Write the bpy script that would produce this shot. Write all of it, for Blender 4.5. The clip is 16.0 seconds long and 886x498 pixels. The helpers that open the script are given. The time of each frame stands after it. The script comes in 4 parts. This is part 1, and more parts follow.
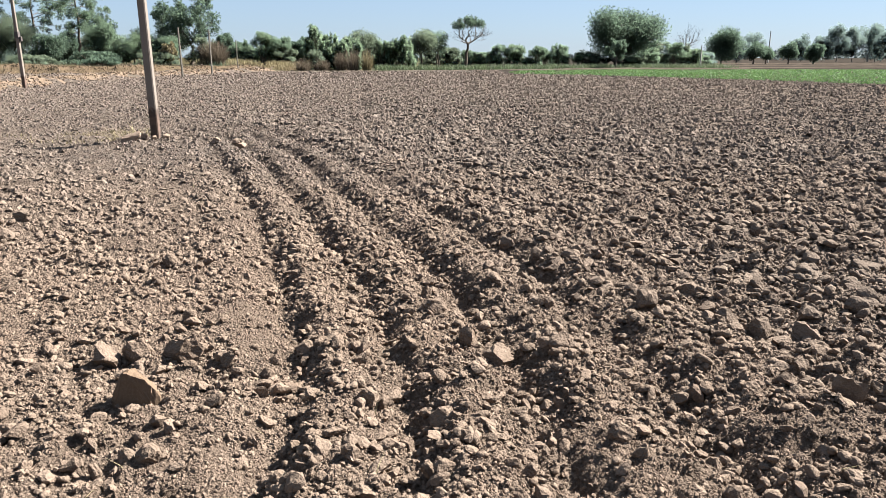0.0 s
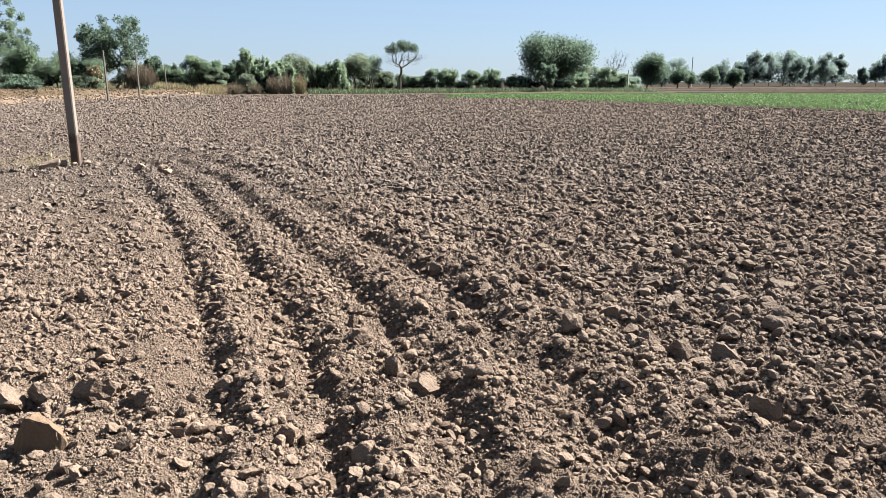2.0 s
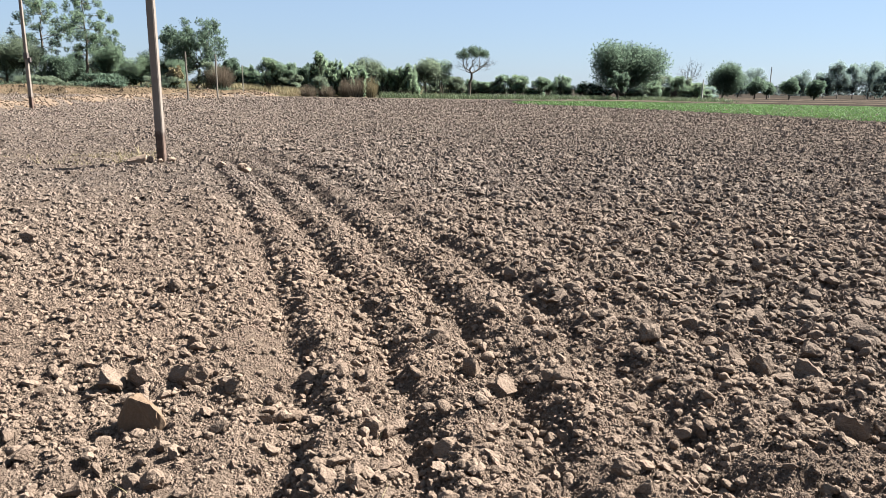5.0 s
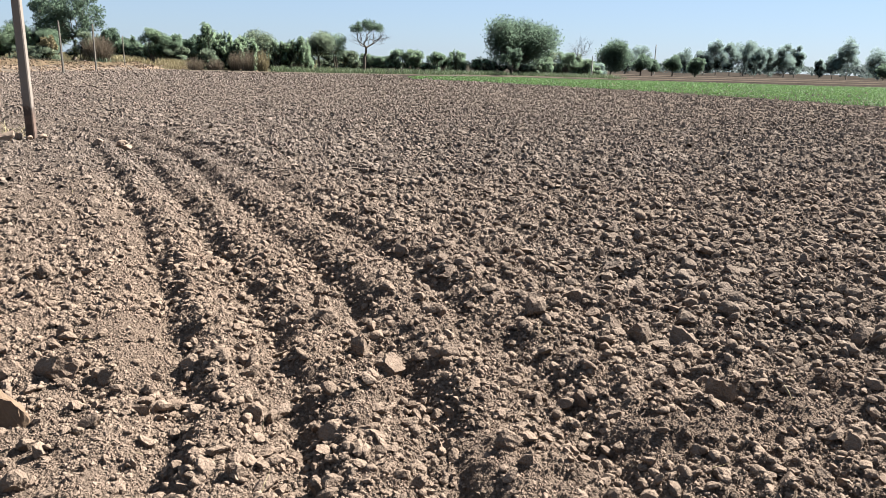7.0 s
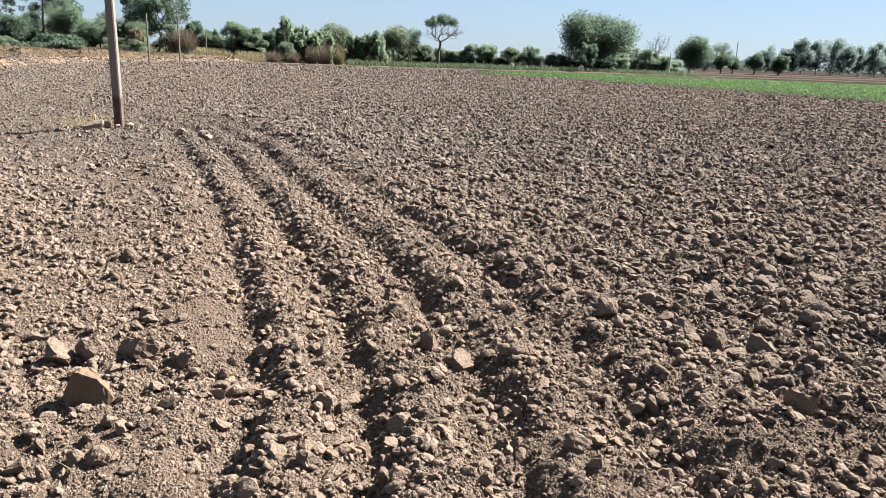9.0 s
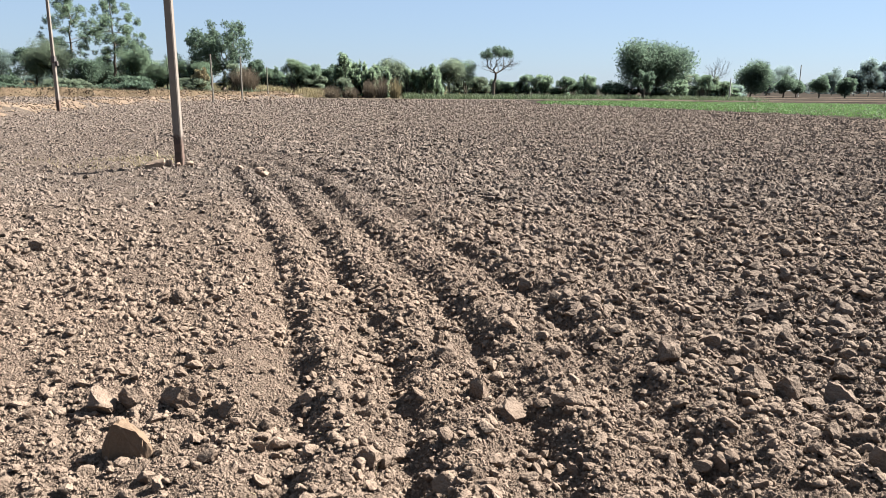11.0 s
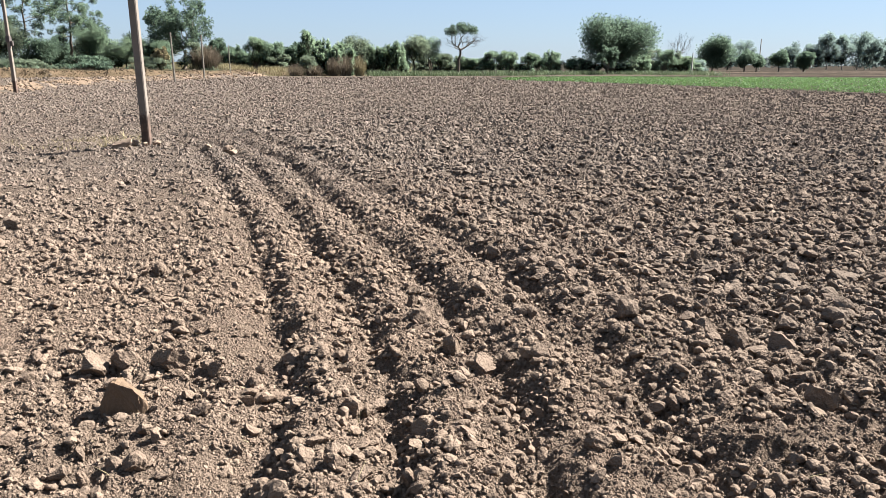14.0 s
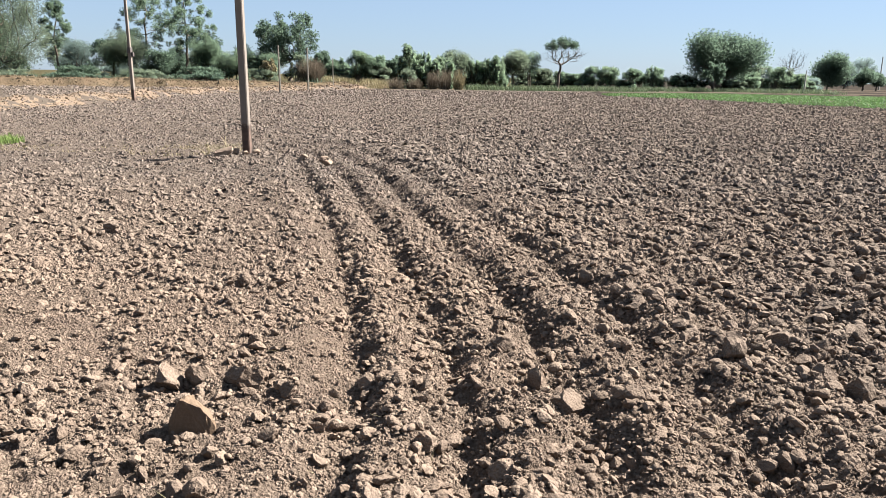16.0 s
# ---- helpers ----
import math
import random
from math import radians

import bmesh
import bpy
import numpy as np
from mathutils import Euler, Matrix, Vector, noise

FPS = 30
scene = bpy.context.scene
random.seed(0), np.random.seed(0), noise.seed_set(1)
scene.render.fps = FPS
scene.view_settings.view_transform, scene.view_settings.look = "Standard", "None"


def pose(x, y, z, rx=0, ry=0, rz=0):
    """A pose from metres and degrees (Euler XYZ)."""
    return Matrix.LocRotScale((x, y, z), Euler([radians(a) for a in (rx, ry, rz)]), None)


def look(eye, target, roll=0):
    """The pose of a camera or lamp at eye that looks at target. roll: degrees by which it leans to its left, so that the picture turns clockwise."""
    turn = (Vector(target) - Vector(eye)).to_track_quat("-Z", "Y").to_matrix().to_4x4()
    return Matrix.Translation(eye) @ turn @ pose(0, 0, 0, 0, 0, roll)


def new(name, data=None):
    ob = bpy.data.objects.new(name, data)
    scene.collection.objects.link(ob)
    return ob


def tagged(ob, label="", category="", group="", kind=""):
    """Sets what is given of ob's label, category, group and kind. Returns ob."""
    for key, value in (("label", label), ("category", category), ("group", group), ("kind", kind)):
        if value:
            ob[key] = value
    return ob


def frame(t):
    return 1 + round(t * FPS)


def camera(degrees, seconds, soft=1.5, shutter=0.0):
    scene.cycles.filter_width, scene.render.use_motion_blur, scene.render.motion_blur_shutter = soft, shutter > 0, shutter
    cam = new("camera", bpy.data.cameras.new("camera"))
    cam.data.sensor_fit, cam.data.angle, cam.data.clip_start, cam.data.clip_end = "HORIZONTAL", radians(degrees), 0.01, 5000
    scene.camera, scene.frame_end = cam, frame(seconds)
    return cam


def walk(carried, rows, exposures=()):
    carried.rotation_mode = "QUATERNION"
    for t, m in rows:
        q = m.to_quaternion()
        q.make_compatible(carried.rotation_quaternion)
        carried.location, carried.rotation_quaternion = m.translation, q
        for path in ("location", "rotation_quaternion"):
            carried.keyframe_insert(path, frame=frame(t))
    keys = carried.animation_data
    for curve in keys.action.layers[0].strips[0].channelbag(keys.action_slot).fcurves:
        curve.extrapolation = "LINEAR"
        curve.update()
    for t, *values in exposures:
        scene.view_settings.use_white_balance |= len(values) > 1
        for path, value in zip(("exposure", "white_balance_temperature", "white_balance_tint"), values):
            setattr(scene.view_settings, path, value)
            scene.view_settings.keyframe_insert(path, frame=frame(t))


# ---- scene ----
cam = camera(60.5, 16.0, 0.6)
PATH = [
    (0, (-0.008, 0.052, 1.443), (-0.006, 1.992, 0.954), -0.0),
    (0.5, (-0.019, -0.022, 1.452), (0.015, 1.91, 0.935), 0.6),
    (1, (-0.001, -0.034, 1.469), (0.016, 1.908, 0.994), -0.2),
    (1.5, (0.02, 0.032, 1.471), (0.046, 1.984, 1.036), -0.3),
    (2, (0.063, 0.089, 1.465), (0.23, 2.034, 1.034), 0.1),
    (2.5, (0.081, 0.147, 1.458), (0.347, 2.079, 1.013), 1.1),
    (3, (0.059, 0.184, 1.457), (0.215, 2.127, 1.01), 1.3),
    (3.5, (0.039, 0.21, 1.456), (0.066, 2.161, 1.02), 0.4),
    (3.7, (0.037, 0.214, 1.457), (0.033, 2.167, 1.025), 0.3),
    (5.8, (-0.072, -0.068, 1.47), (-0.016, 1.887, 1.053), 2.8),
    (6, (-0.051, -0.051, 1.466), (0.057, 1.901, 1.041), 2.9),
    (6.5, (0.007, 0.009, 1.47), (0.205, 1.944, 1.005), 1.9),
    (7, (0.032, 0.057, 1.472), (0.298, 1.982, 0.997), 1.7),
    (7.5, (0.019, 0.076, 1.472), (0.282, 2.005, 1.013), 2.2),
    (8, (-0.017, 0.081, 1.461), (0.144, 2.018, 0.989), 2.4),
    (8.5, (-0.019, 0.075, 1.459), (0.062, 2.012, 0.965), 2.3),
    (8.7, (-0.01, 0.059, 1.465), (0.08, 1.994, 0.969), 2.3),
    (10.8, (0.061, 0.23, 1.5), (0.075, 2.185, 1.076), 0.9),
    (11, (0.053, 0.239, 1.501), (-0.01, 2.193, 1.081), 0.8),
    (11.5, (0.045, 0.246, 1.49), (-0.124, 2.193, 1.061), 0.9),
    (12, (0.03, 0.217, 1.485), (-0.228, 2.148, 1.031), 0.9),
    (12.5, (0.006, 0.169, 1.481), (-0.324, 2.083, 1.0), -0.2),
    (13, (0.026, 0.052, 1.489), (-0.181, 1.978, 0.992), -1.2),
    (13.5, (0.04, -0.04, 1.482), (0.017, 1.898, 0.988), 0.2),
    (14, (0.035, -0.016, 1.491), (0.057, 1.926, 1.016), 0.3),
    (14.5, (0.041, 0.067, 1.493), (0.024, 2.016, 1.042), 1.0),
    (15, (0.052, 0.152, 1.489), (-0.052, 2.103, 1.062), 2.1),
    (15.5, (0.066, 0.214, 1.479), (-0.097, 2.161, 1.051), 1.4),
    (16, (0.052, 0.239, 1.48), (-0.168, 2.177, 1.037), 1.0),
]
walk(cam, [(t, look(eye, target, roll)) for t, eye, target, roll in PATH], [(0, 2.72, 6050, 10), (16, 2.72, 6050, 10)])

# ---- daylight ----
SUN_AZ, SUN_EL = 62.0, 42.0
world = bpy.data.worlds.new("sky")
scene.world = world
world.use_nodes = True
wn = world.node_tree.nodes
sky = wn.new("ShaderNodeTexSky")
sky.sky_type, sky.sun_disc = "NISHITA", False
sky.sun_elevation, sky.sun_rotation = radians(SUN_EL), radians(SUN_AZ)
sky.air_density, sky.dust_density, sky.ozone_density = 1.0, 0.3, 5.0
wn["Background"].inputs["Strength"].default_value = 0.0154
haze = wn.new("ShaderNodeMix")
haze.data_type = "RGBA"
haze.inputs[0].default_value, haze.inputs[7].default_value = 0.56, (5.8, 6.9, 8.0, 1)
clear = wn.new("ShaderNodeMix")
clear.data_type, clear.blend_type, clear.inputs[0].default_value, clear.inputs[7].default_value = "RGBA", "MULTIPLY", 1.0, (1.0, 1.08, 1.25, 1)
world.node_tree.links.new(sky.outputs[0], clear.inputs[6])
world.node_tree.links.new(clear.outputs[2], haze.inputs[6])
world.node_tree.links.new(haze.outputs[2], wn["Background"].inputs["Color"])
sun_data = bpy.data.lights.new("sun", "SUN")
sun_data.energy, sun_data.angle, sun_data.color = 5.0, radians(0.5), (1.0, 0.94, 0.85)
sun = new("sun", sun_data)
sun.matrix_world = look((60 * math.sin(radians(SUN_AZ)), 60 * math.cos(radians(SUN_AZ)), 60 * math.tan(radians(SUN_EL))), (0, 0, 0))


# ---- materials ----
class Mat:
    """A small node-building helper around one principled material."""

    def __init__(self, name, rough=0.9, spec=0.2):
        self.m = bpy.data.materials.new(name)
        self.m.use_nodes = True
        self.t = self.m.node_tree
        self.b = self.t.nodes["Principled BSDF"]
        self.b.inputs["Roughness"].default_value = rough
        self.b.inputs["Specular IOR Level"].default_value = spec

    def node(self, kind, **sockets):
        n = self.t.nodes.new(kind)
        for key, value in sockets.items():
            self.put(n.inputs[key.replace("_", " ")], value)
        return n

    def put(self, socket, value):
        if isinstance(value, bpy.types.NodeSocket):
            self.t.links.new(value, socket)
        elif isinstance(value, tuple) and len(value) == 3 and socket.type == "RGBA":
            socket.default_value = (*value, 1)
        else:
            socket.default_value = value

    def coord(self, kind="Object"):
        return self.t.nodes.new("ShaderNodeTexCoord").outputs[kind]

    def place(self):
        return self.t.nodes.new("ShaderNodeNewGeometry").outputs["Position"]

    def noise(self, vector, scale, detail=4.0, rough=0.6):
        n = self.node("ShaderNodeTexNoise", Scale=scale, Detail=detail, Roughness=rough)
        self.put(n.inputs["Vector"], vector)
        return n.outputs["Fac"]

    def ramp(self, fac, low, high):
        n = self.node("ShaderNodeMapRange")
        self.put(n.inputs["Value"], fac)
        n.inputs["From Min"].default_value, n.inputs["From Max"].default_value = low, high
        return n.outputs["Result"]

    def mix(self, fac, a, b, blend="MIX"):
        n = self.t.nodes.new("ShaderNodeMix")
        n.data_type, n.blend_type = "RGBA", blend
        self.put(n.inputs[0], fac)
        self.put(n.inputs[6], a)
        self.put(n.inputs[7], b)
        return n.outputs[2]

    def maths(self, op, a, b):
        n = self.t.nodes.new("ShaderNodeMath")
        n.operation = op
        self.put(n.inputs[0], a)
        self.put(n.inputs[1], b)
        return n.outputs[0]

    def bump(self, height, strength, distance):
        n = self.node("ShaderNodeBump", Height=height, Strength=strength, Distance=distance)
        self.t.links.new(n.outputs[0], self.b.inputs["Normal"])

    def colour(self, value):
        self.put(self.b.inputs["Base Color"], value)
        return self.m


DRY, DARK_LOAM, PINK, PALE = (0.0985, 0.0722, 0.0535), (0.067, 0.0572, 0.0498), (0.126, 0.0885, 0.064), (0.215, 0.162, 0.122)


def soil(name, random_from):
    """Ploughed loam: dry and pale on the trodden side, darker across the open field and far side."""
    k = Mat(name, 1.0, 0.0)
    p = k.place()
    xyz = k.node("ShaderNodeSeparateXYZ", Vector=p)
    across = k.maths("ADD", k.maths("MULTIPLY", xyz.outputs[0], 0.885), k.maths("MULTIPLY", xyz.outputs[1], 0.465))
    patch = k.noise(p, 0.55, 4.0, 0.6)
    edge = k.maths("ADD", across, k.maths("MULTIPLY", patch, 2.4))
    far_side = k.maths("MULTIPLY", k.ramp(k.maths("ADD", xyz.outputs[1], k.maths("MULTIPLY", patch, 5.0)), 7.5, 14.0), 1.0)
    dark_share = k.maths("MAXIMUM", k.maths("MULTIPLY", k.ramp(edge, 2.7, 5.8), 0.62), far_side)
    # Sheet below the clods is darkened: shade of the gaps put into its colour.
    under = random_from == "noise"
    gap_tone, pale_share = (0.78, 0.7) if under else (1.12, 0.9)
    base = k.mix(dark_share, tuple(c * (0.86 if under else 0.98 if random_from == "object" else 1.1) for c in DRY), tuple(c * gap_tone for c in DARK_LOAM))
    base = k.mix(k.maths("MULTIPLY", k.ramp(k.noise(p, 1.7, 3.0, 0.6), 0.5, 0.72), 0.5), base, k.mix(dark_share, PINK, (0.094, 0.0715, 0.056)))
    base = k.mix(k.maths("MULTIPLY", k.ramp(k.noise(p, 14.0, 4.0, 0.7), 0.42, 0.75), 0.45 * pale_share), base, k.mix(dark_share, PALE, (0.14, 0.112, 0.089)))
    if random_from == "island":
        r = k.t.nodes.new("ShaderNodeNewGeometry").outputs["Random Per Island"]
    elif random_from == "object":
        r = k.t.nodes.new("ShaderNodeObjectInfo").outputs["Random"]
    else:
        r = k.noise(p, 45.0, 3.0, 0.7)
    wide = {"object": 0.3, "island": 0.6, "noise": 1.0}[random_from]
    base = k.mix(k.ramp(r, 0.0, 1.0), k.mix(0.5 * wide, base, (0.0375, 0.0277, 0.021)), k.mix(0.45 * wide * pale_share, base, PALE))
    grain = k.noise(p, 160.0, 5.0, 0.75)
    base = k.mix(k.maths("MULTIPLY", k.ramp(grain, 0.4, 0.7), 0.25 * pale_share), base, PALE)
    crumbs = k.node("ShaderNodeTexVoronoi", Scale=62.0, Vector=p).outputs["Distance"]
    fines = k.node("ShaderNodeTexVoronoi", Scale=150.0, Vector=p).outputs["Distance"]
    relief = k.maths("SUBTRACT", k.maths("MULTIPLY", k.noise(p, 40.0, 5.0, 0.7), 2.0), k.maths("ADD", k.maths("MULTIPLY", crumbs, 0.9), k.maths("MULTIPLY", fines, 0.4)))
    k.bump(relief, 1.0 if under else 0.65, 0.02 if under else 0.01)
    if random_from == "noise":
        broad = k.node("ShaderNodeTexVoronoi", Scale=7.0, Vector=p).outputs["Distance"]
        fine = k.t.nodes["Bump"]
        heap = k.node("ShaderNodeBump", Height=k.maths("SUBTRACT", k.noise(p, 11.0, 4.0, 0.7), broad), Strength=0.6, Distance=0.03)
        k.t.links.new(heap.outputs[0], fine.inputs["Normal"])
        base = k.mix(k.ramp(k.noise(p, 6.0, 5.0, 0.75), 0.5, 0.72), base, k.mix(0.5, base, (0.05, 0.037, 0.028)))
    return k.colour(base)


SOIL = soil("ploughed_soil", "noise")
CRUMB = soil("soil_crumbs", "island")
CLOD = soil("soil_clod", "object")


def plain_ground(name, a, b, c, scale):
    k = Mat(name, 1.0, 0.0)
    p = k.place()
    base = k.mix(k.ramp(k.noise(p, scale, 5.0, 0.65), 0.35, 0.68), a, b)
    base = k.mix(k.maths("MULTIPLY", k.ramp(k.noise(p, scale * 7, 4.0, 0.7), 0.45, 0.7), 0.6), base, c)
    k.bump(k.noise(p, scale * 12, 4.0, 0.7), 0.6, 0.06 if scale < 5 else 0.003)
    return k.colour(base)


STONE = plain_ground("brown_clod", (0.108, 0.075, 0.05), (0.088, 0.061, 0.041), (0.14, 0.1, 0.07), 14.0)
PALE_CLOD = plain_ground("pale_pink_clod", (0.185, 0.138, 0.102), (0.15, 0.108, 0.08), (0.225, 0.17, 0.128), 9.0)
SAND = plain_ground("sandy_bund", (0.134, 0.099, 0.07), (0.107, 0.078, 0.055), (0.0826, 0.0619, 0.0404), 0.8)
FALLOW = plain_ground("fallow_soil", (0.062, 0.05, 0.039), (0.049, 0.039, 0.03), (0.07, 0.056, 0.043), 0.5)
VERGE = plain_ground("dry_verge", (0.0495, 0.0398, 0.0232), (0.0331, 0.0298, 0.0166), (0.0282, 0.0282, 0.0133), 0.6)
FAR = plain_ground("far_fields", (0.026, 0.0218, 0.0182), (0.034, 0.0285, 0.0228), (0.02, 0.0168, 0.0142), 0.05)
BANK = plain_ground("earth_bank", (0.0892, 0.0629, 0.0399), (0.0425, 0.034, 0.0204), (0.111, 0.0799, 0.0527), 1.3)


def leaf(name, low, high, through_light=0.35, rough=0.65, gaps=0.0):
    """Leaf sprays: gaps is the open share between the leaflets of a spray."""
    k = Mat(name, rough, 0.06)
    r = k.t.nodes.new("ShaderNodeNewGeometry").outputs["Random Per Island"]
    base = k.mix(r, low, high)
    base = k.mix(k.maths("MULTIPLY", k.ramp(k.noise(k.place(), 0.7, 3.0, 0.6), 0.4, 0.7), 0.45), base, high)
    k.colour(base)
    glow = k.node("ShaderNodeBsdfTranslucent", Color=base)
    both = k.t.nodes.new("ShaderNodeMixShader")
    both.inputs[0].default_value = through_light
    k.t.links.new(k.b.outputs[0], both.inputs[1])
    k.t.links.new(glow.outputs[0], both.inputs[2])
    if gaps:
        thin = k.t.nodes.new("ShaderNodeMixShader")
        thin.inputs[0].default_value = gaps
        k.t.links.new(both.outputs[0], thin.inputs[1])
        k.t.links.new(k.t.nodes.new("ShaderNodeBsdfTransparent").outputs[0], thin.inputs[2])
        both = thin
    k.t.links.new(both.outputs[0], k.t.nodes["Material Output"].inputs["Surface"])
    return k.m


LEAF_DEEP = leaf("leaf_deep_green", (0.06, 0.086, 0.062), (0.09, 0.124, 0.082), 0.7, gaps=0.18)
# Mid, fresh and olive greens are lifted: distance haze put into leaf colour.
LEAF_MID = leaf("leaf_mid_green", (0.088, 0.124, 0.084), (0.146, 0.194, 0.124), 0.7, gaps=0.35)
LEAF_FRESH = leaf("leaf_fresh_green", (0.104, 0.142, 0.089), (0.168, 0.218, 0.136), 0.7, gaps=0.35)
LEAF_OLIVE = leaf("leaf_olive", (0.095, 0.119, 0.083), (0.148, 0.177, 0.116), 0.7, gaps=0.35)
# Palest and greyest, mostly for far crowns: haze put into the colour.
LEAF_HAZE_GREY = leaf("leaf_haze_grey", (0.1, 0.134, 0.12), (0.16, 0.205, 0.178), 0.7, gaps=0.45)
LEAF_DRY = leaf("leaf_dry_brown", (0.075, 0.058, 0.042), (0.13, 0.103, 0.074))
LEAF_WOODS = leaf("leaf_far_woods", (0.075, 0.09, 0.085), (0.1, 0.12, 0.11), 0.3)
WEED = leaf("dark_weeds", (0.045, 0.06, 0.034), (0.085, 0.105, 0.055), 0.4)
STRAW = leaf("straw", (0.14, 0.115, 0.062), (0.24, 0.2, 0.115), 0.25)
GRASS = leaf("grass_blades", (0.0638, 0.102, 0.0255), (0.14, 0.184, 0.0542), 0.4)
CROP = leaf("crop_leaves", (0.044, 0.088, 0.0264), (0.0968, 0.158, 0.0528), 0.35)


def bark(name, a, b):
    k = Mat(name, 0.9, 0.15)
    p = k.coord()
    base = k.mix(k.ramp(k.noise(p, 3.0, 5.0, 0.7), 0.3, 0.7), a, b)
    k.bump(k.noise(p, 16.0, 4.0, 0.7), 0.6, 0.03)
    return k.colour(base)


BARK = bark("dark_bark", (0.045, 0.0348, 0.027), (0.096, 0.075, 0.057))
BARK_PALE = bark("pale_bark", (0.12, 0.102, 0.084), (0.198, 0.174, 0.144))


def concrete(name):
    k = Mat(name, 0.88, 0.25)
    p = k.coord()
    base = k.mix(k.ramp(k.noise(p, 2.2, 5.0, 0.65), 0.35, 0.68), (0.122, 0.1, 0.082), (0.16, 0.134, 0.109))
    base = k.mix(k.maths("MULTIPLY", k.ramp(k.noise(p, 26.0, 4.0, 0.7), 0.52, 0.75), 0.5), base, (0.112, 0.0975, 0.0825))
    z = k.node("ShaderNodeSeparateXYZ", Vector=p).outputs[2]
    tide = k.maths("ADD", z, k.maths("MULTIPLY", k.noise(p, 5.0, 4.0, 0.6), 0.5))
    mud = k.maths("SUBTRACT", 1.0, k.ramp(tide, 0.78, 0.86))
    base = k.mix(k.maths("MULTIPLY", mud, 0.95), base, k.mix(k.ramp(k.noise(p, 3.0, 3.0, 0.6), 0.42, 0.6), (0.045, 0.03, 0.022), (0.11, 0.068, 0.05)))
    k.bump(k.noise(p, 60.0, 4.0, 0.7), 0.5, 0.006)
    return k.colour(base)


CONCRETE = concrete("weathered_concrete")
WOODPOST = bark("grey_post", (0.0896, 0.078, 0.063), (0.132, 0.117, 0.096))
DARKIRON = Mat("rusty_iron", 0.7, 0.4).colour((0.045, 0.0338, 0.03))


PALEPOST = bark("bleached_post", (0.2, 0.19, 0.165), (0.27, 0.255, 0.225))


# ---- noise and mesh helpers ----
def hashed(ix, iy, seed):
    h = (ix.astype(np.int64) * 374761393 + iy.astype(np.int64) * 668265263 + seed * 974634777) & 0xFFFFFFFF
    h = ((h ^ (h >> 13)) * 1274126177) & 0xFFFFFFFF
    h = ((h ^ (h >> 16)) * 2246822519) & 0xFFFFFFFF
    return ((h ^ (h >> 15)) & 0xFFFFFF) / float(0xFFFFFF)


def smooth_noise(x, y, size, seed):
    """Value noise from -1 to 1 with cells of that size."""
    x, y = x / size, y / size
    ix, iy = np.floor(x), np.floor(y)
    fx, fy = x - ix, y - iy
    fx, fy = fx * fx * (3 - 2 * fx), fy * fy * (3 - 2 * fy)
    a, b = hashed(ix, iy, seed), hashed(ix + 1, iy, seed)
    c, d = hashed(ix, iy + 1, seed), hashed(ix + 1, iy + 1, seed)
    return 2 * ((a * (1 - fx) + b * fx) * (1 - fy) + (c * (1 - fx) + d * fx) * fy) - 1


def lumps(x, y, size, seed):
    """Rounded lumps of uneven height, 0 to 1, about one to a cell of that size."""
    x, y = x / size, y / size
    ix, iy = np.floor(x), np.floor(y)
    best = np.zeros_like(x)
    for dx in (-1, 0, 1):
        for dy in (-1, 0, 1):
            cx, cy = ix + dx, iy + dy
            px, py = cx + hashed(cx, cy, seed), cy + hashed(cx, cy, seed + 1)
            tall, wide = hashed(cx, cy, seed + 2), 0.35 + 0.4 * hashed(cx, cy, seed + 3)
            d = ((x - px) ** 2 + (y - py) ** 2) / wide**2
            best = np.maximum(best, tall**1.5 * np.sqrt(np.clip(1 - d, 0, 1)))
    return best


def step(x, a, b):
    t = np.clip((x - a) / (b - a), 0, 1)
    return t * t * (3 - 2 * t)


def mesh_of(name, verts, faces, materials, smooth=False, indices=None):
    """A mesh from arrays: verts (n, 3), faces (m, 3) or (m, 4)."""
    me = bpy.data.meshes.new(name)
    faces = np.asarray(faces, np.int32)
    m, k = faces.shape
    me.vertices.add(len(verts))
    me.vertices.foreach_set("co", np.asarray(verts, np.float32).ravel())
    me.loops.add(m * k)
    me.loops.foreach_set("vertex_index", faces.ravel())
    me.polygons.add(m)
    me.polygons.foreach_set("loop_start", np.arange(m, dtype=np.int32) * k)
    for material in materials:
        me.materials.append(material)
    if indices is not None:
        me.polygons.foreach_set("material_index", np.asarray(indices, np.int32))
    me.polygons.foreach_set("use_smooth", np.broadcast_to(smooth, m).astype(bool))
    me.update(calc_edges=True)
    return me


def part(name, mesh, parent, label=""):
    ob = new(name, mesh)
    ob.parent = parent
    return tagged(ob, label)


# ---- the lie of the land ----
TRACK = np.array([(-0.05, -6), (-0.06, 1.5), (-0.08, 2.4), (-0.15, 3.2), (-0.28, 3.9), (-0.56, 5.0), (-0.78, 5.8), (-1.1, 6.86),
                  (-1.48, 8.0), (-2.06, 9.6), (-3.19, 12.6), (-4.25, 14.8), (-5.9, 16.9), (-8.2, 18.8), (-11.5, 20.5), (-17, 22)])


